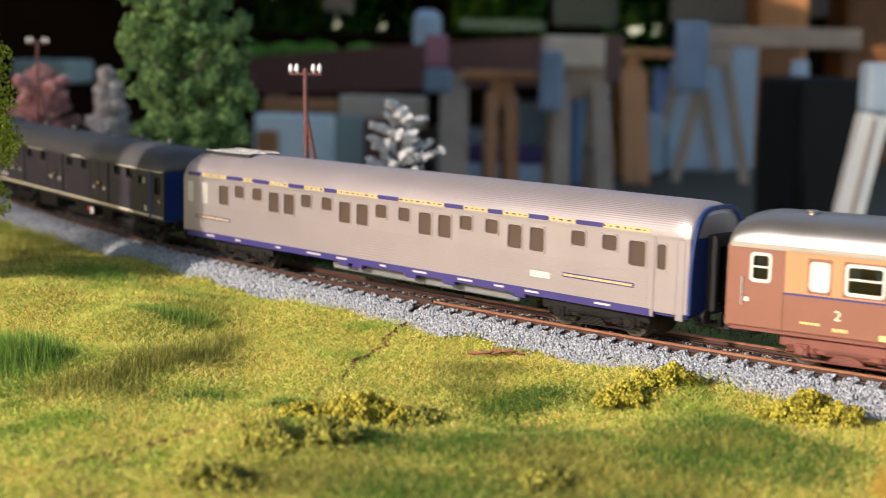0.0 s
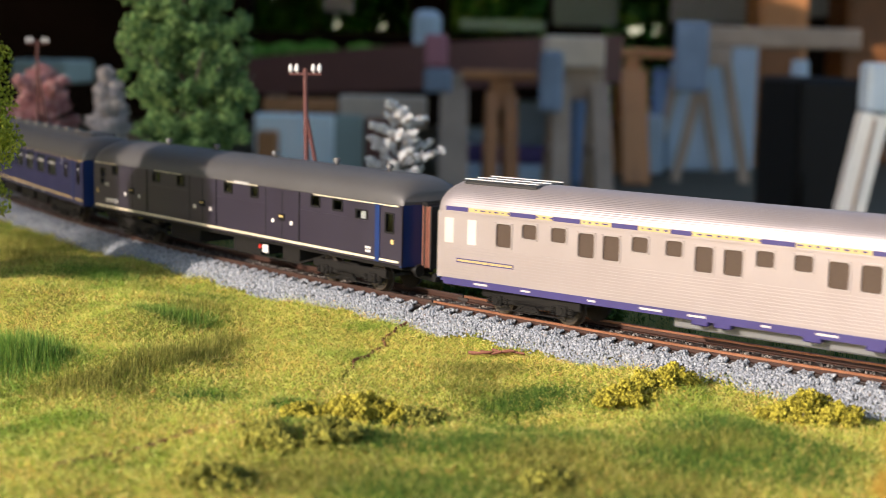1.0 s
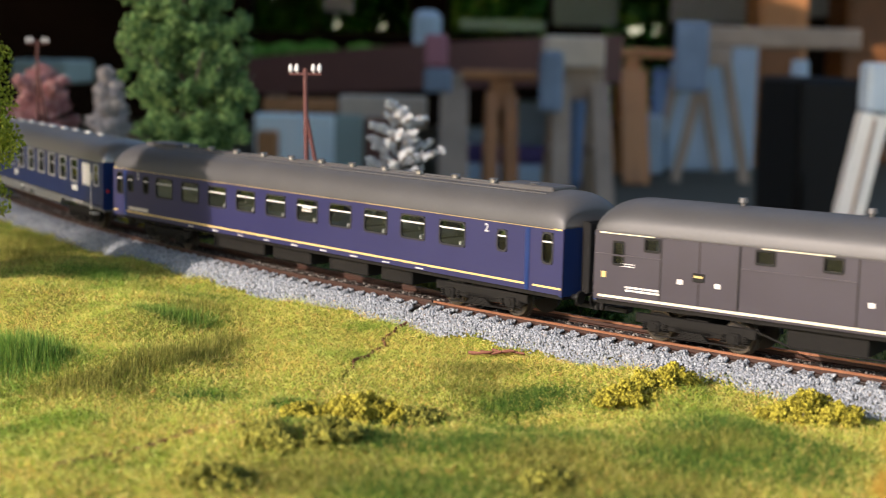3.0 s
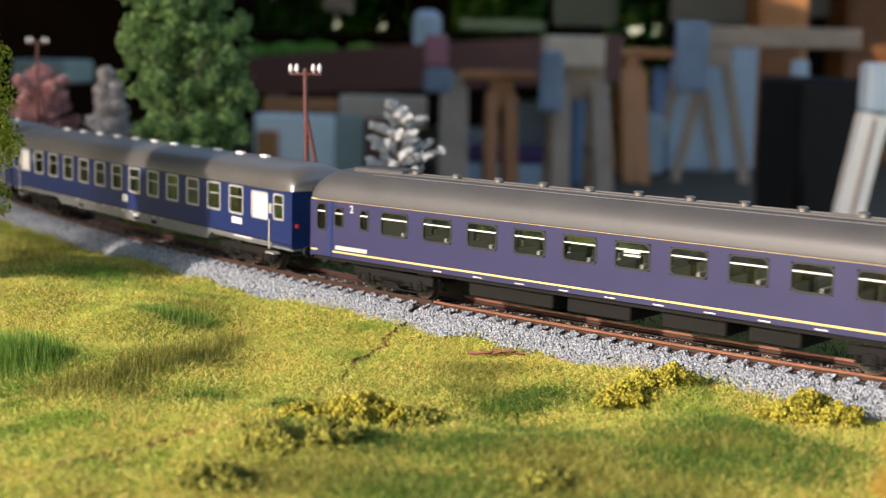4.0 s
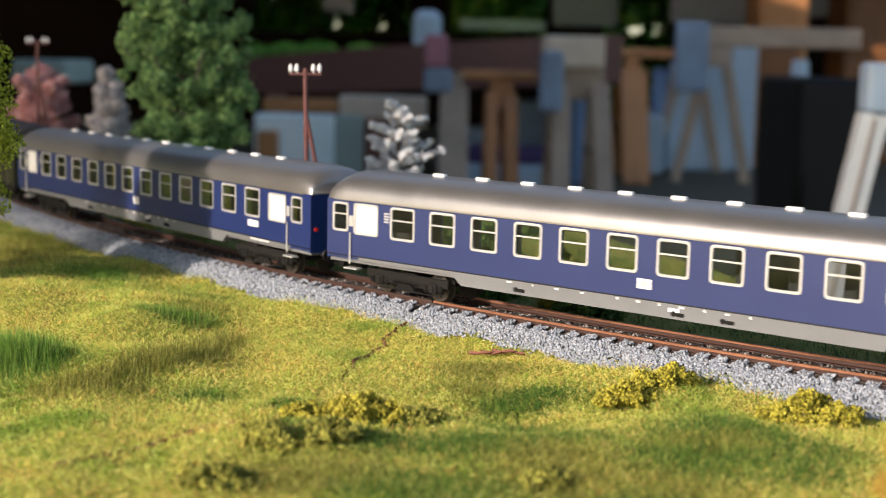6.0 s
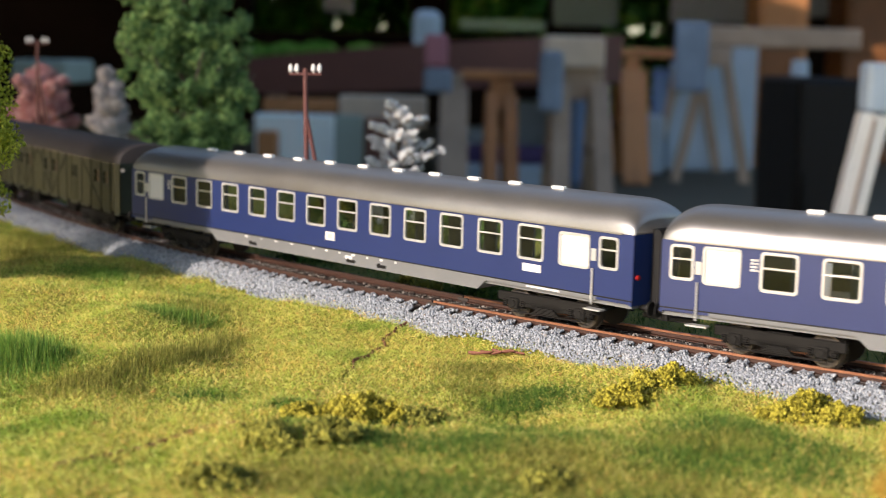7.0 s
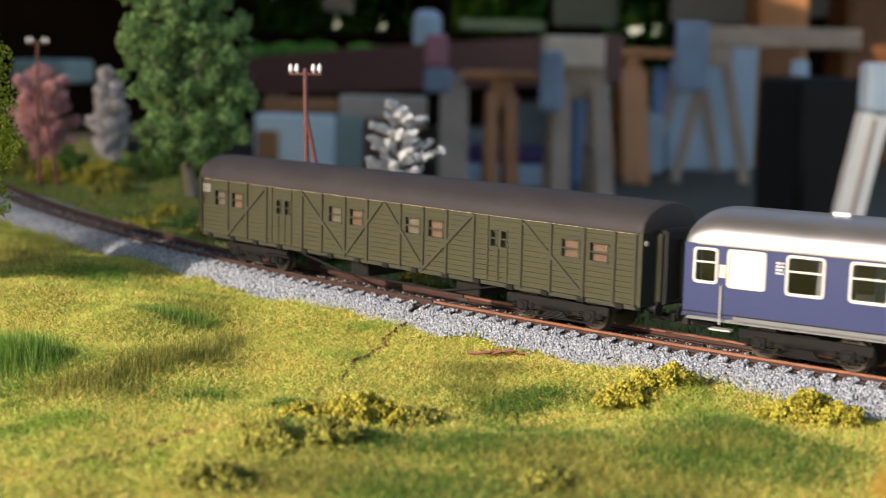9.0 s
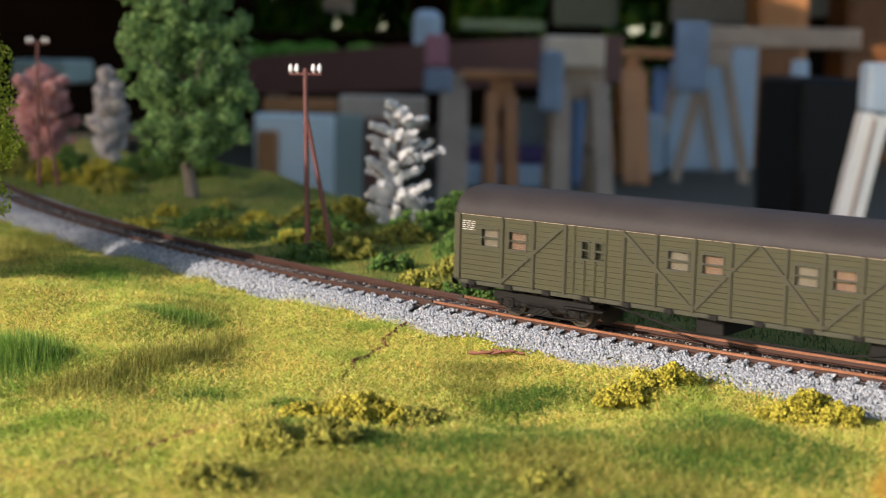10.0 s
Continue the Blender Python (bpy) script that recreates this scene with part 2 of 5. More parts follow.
# ---- mesh helpers: all measures in millimetres ----
class Shape:
    def __init__(self):
        self.v, self.f, self.k = [], [], []

    def quad(self, *pts, k=0):
        n = len(self.v)
        self.v += [tuple(p) for p in pts]
        self.f.append(tuple(range(n, n + len(pts))))
        self.k.append(k)

    def box(self, x0, x1, y0, y1, z0, z1, c=0.0, k=0):
        """A block; c: chamfer of its edges."""
        n = len(self.v)
        if c <= 0:
            self.v += [(x, y, z) for z in (z0, z1) for y in (y0, y1) for x in (x0, x1)]
            fs = [(0, 2, 3, 1), (4, 5, 7, 6), (0, 1, 5, 4), (2, 6, 7, 3), (0, 4, 6, 2), (1, 3, 7, 5)]
            self.f += [tuple(n + i for i in f) for f in fs]
            self.k += [k] * 6
            return self
        bm = bmesh.new()
        for x, sx in ((x0, 1), (x1, -1)):
            for y, sy in ((y0, 1), (y1, -1)):
                for z, sz in ((z0, 1), (z1, -1)):
                    bm.verts.new((x + sx * c, y + sy * c, z))
                    bm.verts.new((x + sx * c, y, z + sz * c))
                    bm.verts.new((x, y + sy * c, z + sz * c))
        bmesh.ops.convex_hull(bm, input=bm.verts)
        self.take(bm, k)
        return self

    def take(self, bm, k=0):
        n = len(self.v)
        bm.verts.index_update()
        self.v += [tuple(v.co) for v in bm.verts]
        for f in bm.faces:
            self.f.append(tuple(n + v.index for v in f.verts))
            self.k.append(k)
        bm.free()

    def rod(self, a, b, r0, r1=None, n=8, k=0, caps=True):
        """A round rod from a to b, tapering from r0 to r1."""
        r1 = r0 if r1 is None else r1
        a, b = Vector(a), Vector(b)
        d = (b - a).normalized()
        s = d.orthogonal().normalized()
        t = d.cross(s)
        m = len(self.v)
        for p, r in ((a, r0), (b, r1)):
            for i in range(n):
                w = 2 * math.pi * i / n
                self.v.append(tuple(p + (s * math.cos(w) + t * math.sin(w)) * r))
        for i in range(n):
            j = (i + 1) % n
            self.f.append((m + i, m + j, m + n + j, m + n + i))
            self.k.append(k)
        if caps:
            self.f += [tuple(m + i for i in reversed(range(n))), tuple(m + n + i for i in range(n))]
            self.k += [k, k]
        return self

    def beam(self, a, b, w, h, k=0):
        """A squared bar from a to b, w wide and h deep."""
        a, b = Vector(a), Vector(b)
        d = (b - a).normalized()
        s = d.cross(Vector((0, 1, 0)))
        s = (s if s.length > 0.2 else d.cross(Vector((0, 0, 1)))).normalized()
        t = d.cross(s)
        m = len(self.v)
        for p in (a, b):
            for i, j in ((-1, -1), (1, -1), (1, 1), (-1, 1)):
                self.v.append(tuple(p + s * (i * w / 2) + t * (j * h / 2)))
        for f in ((0, 1, 5, 4), (1, 2, 6, 5), (2, 3, 7, 6), (3, 0, 4, 7), (3, 2, 1, 0), (4, 5, 6, 7)):
            self.f.append(tuple(m + i for i in f))
            self.k.append(k)
        return self

    def loft(self, rows, close=False, caps=False, k=0):
        """Skin over rows of points, each row as long as the next."""
        m, n = len(self.v), len(rows[0])
        for r in rows:
            self.v += [tuple(p) for p in r]
        for i in range(len(rows) - 1):
            for j in range(n if close else n - 1):
                jj = (j + 1) % n
                self.f.append((m + i * n + j, m + i * n + jj, m + (i + 1) * n + jj, m + (i + 1) * n + j))
                self.k.append(k)
        if caps:
            self.f += [tuple(m + j for j in reversed(range(n))), tuple(m + (len(rows) - 1) * n + j for j in range(n))]
            self.k += [k, k]
        return self

    def holed(self, x0, x1, z0, z1, holes, ya, yb, k=0):
        """An upright wall along x between ya (outside) and yb, with openings (x0, x1, z0, z1) through it."""
        xs = sorted({x0, x1, *(min(max(h[i], x0), x1) for h in holes for i in (0, 1))})
        zs = sorted({z0, z1, *(min(max(h[i], z0), z1) for h in holes for i in (2, 3))})
        full = [[not any(h[0] < (a + b) / 2 < h[1] and h[2] < (c + d) / 2 < h[3] for h in holes)
                 for c, d in zip(zs, zs[1:])] for a, b in zip(xs, xs[1:])]
        nx, nz = len(xs) - 1, len(zs) - 1
        for i in range(nx):
            for j in range(nz):
                if not full[i][j]:
                    continue
                a, b, c, d = xs[i], xs[i + 1], zs[j], zs[j + 1]
                self.quad((a, ya, c), (b, ya, c), (b, ya, d), (a, ya, d), k=k)
                self.quad((a, yb, d), (b, yb, d), (b, yb, c), (a, yb, c), k=k)
                if i == 0 or not full[i - 1][j]:
                    self.quad((a, ya, c), (a, ya, d), (a, yb, d), (a, yb, c), k=k)
                if i == nx - 1 or not full[i + 1][j]:
                    self.quad((b, ya, c), (b, yb, c), (b, yb, d), (b, ya, d), k=k)
                if j == 0 or not full[i][j - 1]:
                    self.quad((a, ya, c), (a, yb, c), (b, yb, c), (b, ya, c), k=k)
                if j == nz - 1 or not full[i][j + 1]:
                    self.quad((a, ya, d), (b, ya, d), (b, yb, d), (a, yb, d), k=k)
        return self

    def ring(self, x0, x1, z0, z1, ya, yb, t, r, n=4, k=0):
        """A window surround: rounded opening, t wide, from ya (outside) to yb."""
        def outline(x0, x1, z0, z1, r):
            pts = []
            for cx, cz, s in ((x1 - r, z1 - r, 0), (x0 + r, z1 - r, 90), (x0 + r, z0 + r, 180), (x1 - r, z0 + r, 270)):
                for i in range(n + 1):
                    w = radians(s + 90 * i / n)
                    pts.append((cx + r * math.cos(w), cz + r * math.sin(w)))
            return pts
        out, inn = outline(x0 - t, x1 + t, z0 - t, z1 + t, r + t * 0.6), outline(x0, x1, z0, z1, r)
        rows = [[(x, y, z) for x, z in pts] for pts, y in ((out, yb), (out, ya), (inn, ya), (inn, yb))]
        rows.append(rows[0])
        return self.loft(rows, close=True, k=k)

    def mesh(self, name, mats, smooth=False):
        me = bpy.data.meshes.new(name)
        me.from_pydata([(x * MM, y * MM, z * MM) for x, y, z in self.v], [], self.f)
        for m in mats:
            me.materials.append(m)
        if len(mats) > 1:
            me.polygons.foreach_set("material_index", self.k)
        bm = bmesh.new()
        bm.from_mesh(me)
        bmesh.ops.remove_doubles(bm, verts=bm.verts, dist=1e-7)
        bmesh.ops.recalc_face_normals(bm, faces=bm.faces)
        bm.to_mesh(me)
        bm.free()
        if smooth:
            me.polygons.foreach_set("use_smooth", [True] * len(me.polygons))
            me.set_sharp_from_angle(angle=radians(38))
        return me


def part(name, shape, mat, parent, label="", at=None, smooth=False):
    mats = mat if isinstance(mat, (list, tuple)) else [mat]
    ob = new(name, shape.mesh(name, mats, smooth))
    ob.parent = parent
    if at is not None:
        ob.matrix_basis = at
    return tagged(ob, label) if label else ob


def again(ob, m, parent=None):
    """The same piece once more, with its own pieces, on shared meshes, at the pose m."""
    c = copy_thing(ob, m)
    if parent is not None:
        c.parent = parent
    return c


def mpose(x, y, z, rx=0, ry=0, rz=0):
    return pose(x * MM, y * MM, z * MM, rx, ry, rz)


def thing(name, label, category, group="", at=None, kind=""):
    e = new(name)
    e.empty_display_size = 0.02
    if at is not None:
        e.matrix_basis = at
    return tagged(e, label, category, group, kind)


def fast_mesh(name, verts, faces, mats, index=None):
    """A mesh of triangles from arrays (millimetres)."""
    me = bpy.data.meshes.new(name)
    verts, faces = np.asarray(verts, np.float32) * MM, np.asarray(faces, np.int32)
    me.vertices.add(len(verts))
    me.vertices.foreach_set("co", verts.ravel())
    me.loops.add(faces.size)
    me.loops.foreach_set("vertex_index", faces.ravel())
    me.polygons.add(len(faces))
    me.polygons.foreach_set("loop_start", np.arange(0, faces.size, 3, dtype=np.int32))
    for m in mats:
        me.materials.append(m)
    if index is not None:
        me.polygons.foreach_set("material_index", np.asarray(index, np.int32))
    me.update(calc_edges=True)
    me.validate()
    return me


# ---- the line: one wide curve between two straights; arc length a in millimetres ----
CX, CY, RAD = 94.40, 1486.99, 1493.63
A0, A1 = -440.0, 380.0


def along(a, side=0.0, z=0.0):
    """Place at arc length a; side: millimetres towards the camera's side."""
    k = min(max(a, A0), A1)
    w = k / RAD
    x, y = CX + (RAD + side) * math.sin(w), CY - (RAD + side) * math.cos(w)
    return Vector((x + (a - k) * math.cos(w), y + (a - k) * math.sin(w), z))


def off_track(x, y):
    """Signed distance from the middle of the line, positive on the camera's side."""
    w = np.arctan2(x - CX, CY - y)
    w = np.clip(w, A0 / RAD, A1 / RAD)
    px, py = CX + RAD * np.sin(w), CY - RAD * np.cos(w)
    return (x - px) * np.sin(w) - (y - py) * np.cos(w)


def run(t):
    """Distance run by the train after t seconds."""
    k = min(max((t - 8.5) / 0.5, 0.0), 1.0)          # it slows a little twice
    j = min(max((t - 5.7) / 1.1, 0.0), 1.0)
    return (163.0 * t - 0.4 * t * t if t < 4 else 645.6 + 159.0 * (t - 4)) - 4.8 * k * k * (3 - 2 * k) - 6.0 * j * j * (3 - 2 * j)


# ---- hall ----
HALL = pose(EYE[0], EYE[1], 0, 0, 0, TURN)      # x across, y away from the camera
FLOOR_Z = -480.0


def hall_thing(name, label, category, group="", kind=""):
    return thing(name, label, category, group, HALL, kind)


s = Shape().box(-9000, 9000, -6000, 13000, FLOOR_Z - 60, FLOOR_Z)
tagged(part("floor", s, M_FLOOR, None, at=HALL), "dull grey concrete hall floor", "floor", kind="structure")
# the drop at 6900 is added above the view to block sun behind it
s = Shape().box(-9000, 9000, 7000, 11200, 2600, 2700).box(-9000, 9000, 6900, 7000, 900, 2700)
for i in range(3):
    s.box(-9000, 9000, 7700 + i * 1300, 7820 + i * 1300, 2440, 2598)
tagged(part("ceiling", s, M_CEIL, None, at=HALL), "dark boarded ceiling with cross beams, unseen hung front added against the sun", "ceiling", kind="structure")
# out-of-view roof over the layout, added to hold back light from the sky
s = Shape().box(-7500, 8500, -1500, 1000, 2600, 2680)
for i in range(3):
    s.box(-7500, 8500, -1350 + i * 900, -1230 + i * 900, 2460, 2598)
tagged(part("ceiling", s, M_CEIL, None), "unseen dark ceiling added over the layout to cut sky light", "ceiling", kind="structure")
# far wall with its openings to the garden
OPEN = [(-1560, -300, 235, 1000), (0, 780, 230, 1100), (1218, 1767, -385, 1000),
        (2300, 2620, -100, 1000)]
s = Shape().holed(-9000, 9000, FLOOR_Z, 2600, OPEN, 11000, 11200)
wall_far = tagged(part("wall_north", s, M_WALL, None, at=HALL), "dark timber rear wall with garden openings", "wall", kind="structure")
for i, (a, b, c, d) in enumerate(OPEN):
    s = Shape().ring(a, b, c, d, 10960, 11240, 45, 10)
    w = tagged(part("window_%d" % (i + 1), s, M_WALL, None, at=HALL), "dark timber frame open to the garden", "window", kind="structure")
# side walls stand out of view; bays added to brighten the hall with sky
for nm, x0, x1 in (("wall_west", -9200, -9000), ("wall_east", 9000, 9200)):
    s = Shape().holed(4200, 11000, FLOOR_Z, 2600, [(4600 + i * 1600, 5800 + i * 1600, 100, 2000) for i in range(4)], x0, x1)
    s.v = [(v[1], v[0], v[2]) for v in s.v]
    tagged(part(nm, s, M_WALL, None, at=HALL), "unseen dark timber side wall, bays added to let sky light in", "wall", kind="structure")
# added out of view in front: hung board and wall block sun, pane dims it
tagged(part("south_sun_screen", Shape().box(-232, -200, -920, -860, 362, 2600).box(-7500, -1160, -920, -860, FLOOR_Z, 2600), M_WALL, None),
       "unseen dark front wall and hung board added to block the sun", "wall", kind="structure")
sun_filter = tagged(part("window_5", Shape().box(-1160, -1100, -915, -865, 362, 2600).box(-1100, -232, -915, -865, 2540, 2600), M_WALL, None),
                      "unseen dark frame added round the sun-dimming pane", "window", kind="structure")
part("pane", Shape().box(-1100, -232, -892, -888, 362, 2540), M_SUNDIM, sun_filter, "unseen grey pane added to dim the sun")

# ---- layout ground: one sheet of turf on a board, cut by a module seam ----
rng = np.random.default_rng(7)
MOUNDS = [(55, -112, 7.0, 22), (72, -90, -2.5, 14), (30, -82, 4.5, 18), (106, -142, 5.5, 18), (124, -118, -2.0, 14), (84, -180, 6.0, 24), (178, -146, 3.0, 10), (-65, -62, 4.0, 30), (-25, -117, 6.0, 40),
          (205, -165, 4.0, 18), (240, -48, 2.5, 16), (225, -95, -3.0, 20), (262, -120, 3.0, 22), (280, -75, 2.0, 22), (-120, -95, 6.0, 45)]


def lie(x, y):
    """Height of the ground."""
    x, y = np.asarray(x, float), np.asarray(y, float)
    d = off_track(x, y)
    z = -8.5 + 0.9 * np.sin(x / 23.0 + 1.0) * np.sin(y / 19.0) + 0.5 * np.sin(x / 9.0 + y / 7.0)
    for mx, my, h, r in MOUNDS:
        z = z + h * np.exp(-((x - mx) ** 2 + (y - my) ** 2) / (r * r))
    bed = np.clip((26.0 - np.abs(d)) / 5.0, 0, 1)
    z = z * (1 - bed) + (-5.6) * bed
    bank = np.clip((-d - 60) / 120.0, 0, 1)
    return z + bank * 6.0 * np.sin(x / 60.0 + 2.0)


SEAM_A, SEAM_B = np.array([101.0, -13.0]), np.array([157.0, -101.0])
_sd = (SEAM_B - SEAM_A) / np.linalg.norm(SEAM_B - SEAM_A)


def seam_gap(x, y):
    """Distance from the joint between the two modules."""
    wob = 1.2 * np.sin(y / 6.0) + 0.8 * np.sin(y / 2.6)
    return np.abs((x - SEAM_A[0]) * _sd[1] - (y - SEAM_A[1]) * _sd[0] + wob)


def far_edge(x):
    return 251.0 - 0.226 * (x + 137.0)


xs = np.concatenate([np.linspace(-1650, -420, 34), np.linspace(-412, 420, 250), np.linspace(430, 2250, 40)])
vs = np.linspace(0, 1, 190)
gx = np.repeat(xs[:, None], len(vs), 1)
top = np.maximum(far_edge(gx), np.array([max(along(a, -70)[1] for a in [x - CX]) for x in xs])[:, None])
gy = -420 + (top + 420) * vs[None, :]
gz = lie(gx, gy) - 1.5 * (seam_gap(gx, gy) < 0.8) * (gy < -24)
nv, nu = len(vs), len(xs)
V = np.stack([gx, gy, gz], -1).reshape(-1, 3)
I = (np.arange(nu - 1)[:, None] * nv + np.arange(nv - 1)[None, :]).ravel()
F = np.concatenate([np.stack([I, I + nv, I + nv + 1], 1), np.stack([I, I + nv + 1, I + 1], 1)])
ground = new("ground", fast_mesh("ground", V, F, [M_TURF]))
ground.data.polygons.foreach_set("use_smooth", [True] * len(ground.data.polygons))
tagged(ground, "yellow-green model railway turf, gently uneven", "ground", kind="structure")
# the board under it
s = Shape()
rows = [[(x, -420, -14), (x, far_edge(x) if -430 < x < 430 else along(x - CX, -70)[1], -14),
         (x, far_edge(x) if -430 < x < 430 else along(x - CX, -70)[1], -110), (x, -420, -110)] for x in xs[::6]]
s.loft(rows, close=True, caps=True)
tagged(part("layout_board", s, M_WOODGREY, None), "grey wooden frame board under the layout", "baseboard", kind="structure")
for x, y in ((-1200, -300), (-1200, 300), (-300, -350), (-300, 180), (600, -330), (600, 80), (1300, -330), (1300, 100), (2100, -330), (2100, 300)):
    tagged(part("board_leg", Shape().box(x - 25, x + 25, y - 25, y + 25, FLOOR_Z, -110, 3), M_WOODGREY, None), "square wooden leg under the layout board", "leg",
           "legs of the layout board", "structure")

# ---- track ----
track = thing("track", "rust-brown model rails on dark sleepers", "track", kind="structure")
RAILP = [(-1.1, -2.6), (1.1, -2.6), (1.1, -2.25), (0.28, -2.0), (0.28, -0.95), (0.52, -0.8), (0.52, -0.05), (0.42, 0.0),
         (-0.42, 0.0), (-0.52, -0.05), (-0.52, -0.8), (-0.28, -0.95), (-0.28, -2.0), (-1.1, -2.25)]
JOINT = 18.0
for side in (8.25 + 0.5, -8.25 - 0.5):
    for a, b, n in ((-1650, JOINT - 0.35, 150), (JOINT + 0.35, 2150, 150)):
        s = Shape()
        rows = []
        for i in range(n + 1):
            q = a + (b - a) * i / n
            rows.append([tuple(along(q, side + o, z)) for o, z in RAILP])
        s.loft(rows, close=True, caps=True)
        for j, f in enumerate(s.f):
            if j < n * 14 and (j % 14) in (5, 6, 7, 8, 9):
                s.k[j] = 1
        part("rail", s, [M_RAIL, M_RAILBROWN if a < 0 else M_RAILTOP], track)
    s = Shape().box(-2.6, 2.6, -0.9, 0.9, -2.3, -0.9, 0.15)
    p = along(JOINT, side)
    part("rail_joiner", s, M_SLEEPER, track, "dark metal rail joiner", mpose(p.x, p.y, 0, rz=math.degrees(JOINT / RAD)))
s = Shape().box(-1.45, 1.45, -15.5, 15.5, -4.6, -2.62, 0.18)
for side in (8.75, -8.75):
    s.box(-1.0, 1.0, side - 1.7, side - 0.9, -2.6, -2.2).box(-1.0, 1.0, side + 0.9, side + 1.7, -2.6, -2.2)
sleeper_mesh = s.mesh("sleeper", [M_SLEEPER])
a = -425.0
while a < 345:
    ob = new("sleeper", sleeper_mesh)
    ob.parent = track
    p = along(a + random.uniform(-.15, .15))
    ob.matrix_basis = mpose(p.x, p.y, 0, rz=math.degrees(a / RAD) + random.uniform(-.6, .6))
    a += 7.05
s = Shape()
rows = []
for i in range(241):
    q = -1650 + 3800 * i / 240
    rows.append([tuple(along(q, o, z)) for o, z in ((23, -8.8), (19.5, -5.2), (-19.5, -5.2), (-23, -8.8))])
s.loft(rows)
tagged(part("ballast_bed", s, M_BED, None, smooth=True), "grey gravel bed under the track", "ballast", kind="structure")

OCT = np.array([(1, 0, 0), (-1, 0, 0), (0, 1, 0), (0, -1, 0), (0, 0, 1), (0, 0, -1)], float)
OCF = np.array([(0, 2, 4), (2, 1, 4), (1, 3, 4), (3, 0, 4), (2, 0, 5), (1, 2, 5), (3, 1, 5), (0, 3, 5)])


def scatter_stones(pos, size):
    n = len(pos)
    v = np.repeat(OCT[None], n, 0) * (0.75 + 0.5 * rng.random((n, 6, 1)))
    v *= (0.65 + 0.7 * rng.random((n, 1, 3)))
    q = rng.normal(size=(n, 4))
    q /= np.linalg.norm(q, axis=1)[:, None]
    w, x, y, z = q.T
    R = np.stack([np.stack([1 - 2 * (y * y + z * z), 2 * (x * y - z * w), 2 * (x * z + y * w)], -1),
                  np.stack([2 * (x * y + z * w), 1 - 2 * (x * x + z * z), 2 * (y * z - x * w)], -1),
                  np.stack([2 * (x * z - y * w), 2 * (y * z + x * w), 1 - 2 * (x * x + y * y)], -1)], 1)
    v = np.einsum("nij,nkj->nki", R, v) * size[:, None, None] + pos[:, None, :]
    f = (OCF[None] + 6 * np.arange(n)[:, None, None]).reshape(-1, 3)
    return v.reshape(-1, 3), f


def arc_points(a, side):
    w = a / RAD
    return CX + (RAD + side) * np.sin(w), CY - (RAD + side) * np.cos(w)


n = 62000
a, o = rng.uniform(-430, 350, n), rng.uniform(9.9, 27.5, n)
edge = 24.6 + 1.6 * np.sin(a / 13.0) + 1.1 * np.sin(a / 5.1 + 1)
x, y = arc_points(a, o)
tie = np.abs(np.mod(a + 425 + 3.525, 7.05) - 3.525)
keep = (o < edge + 1.0 + rng.normal(0, 0.8, n)) & ((np.abs((x - 108.8) * 0.982 + (y + 15.4) * 0.187) > 1.7) | (np.abs((x - 108.8) * 0.187 + (y + 15.4) * -0.982) > 10.4)) & ((tie > 1.7) | (o > 15.2))
a, o, x, y = a[keep], o[keep], x[keep], y[keep]
z = np.interp(o, [9.7, 12.0, 16.5, 20.5, 27], [-1.9, -2.2, -2.8, -4.3, -8.6]) + rng.uniform(-0.25, 0.45, len(a))
v1, f1 = scatter_stones(np.stack([x, y, z], -1), rng.uniform(0.36, 0.74, len(a)))
tagged(new("ballast_stones", fast_mesh("ballast_stones", v1, f1, [M_STONE])), "pale grey granite chippings on the track shoulder", "ballast", kind="stuff")
n = 34000
a, o = rng.uniform(-430, 350, n), rng.uniform(-24, 7.4, n)
x, y = arc_points(a, o)
z = np.interp(o, [-26, -20, -15, 8], [-8.6, -4.2, -3.1, -3.3]) + rng.uniform(-0.3, 0.4, n)
keep = (np.abs(o + 8.75) > 1.3) & ((np.mod(a + 425, 7.05) > 1.6) & (np.mod(a + 425, 7.05) < 5.5) | (rng.random(n) < 0.25) | (o < -15.5))
v1, f1 = scatter_stones(np.stack([x, y, z], -1)[keep], rng.uniform(0.35, 0.75, keep.sum()))
tagged(new("ballast_stones", fast_mesh("inner_ballast", v1, f1, [M_STONEDK])), "dark chippings between the rails", "ballast", kind="stuff")
n = 16000
a, o = rng.uniform(-430, 350, n), -rng.uniform(14.5, 26.0, n)
x, y = arc_points(a, o)
z = np.interp(-o, [14, 17, 20.5, 27], [-3.3, -3.2, -4.2, -8.4]) + rng.uniform(-0.25, 0.45, n)
keep = -o < 23.5 + 1.4 * np.sin(a / 11.0) + rng.normal(0, 0.8, n)
v1, f1 = scatter_stones(np.stack([x, y, z], -1)[keep], rng.uniform(0.40, 0.80, keep.sum()))
tagged(new("ballast_stones", fast_mesh("rear_ballast", v1, f1, [M_STONE])), "pale grey granite chippings behind the track", "ballast", kind="stuff")
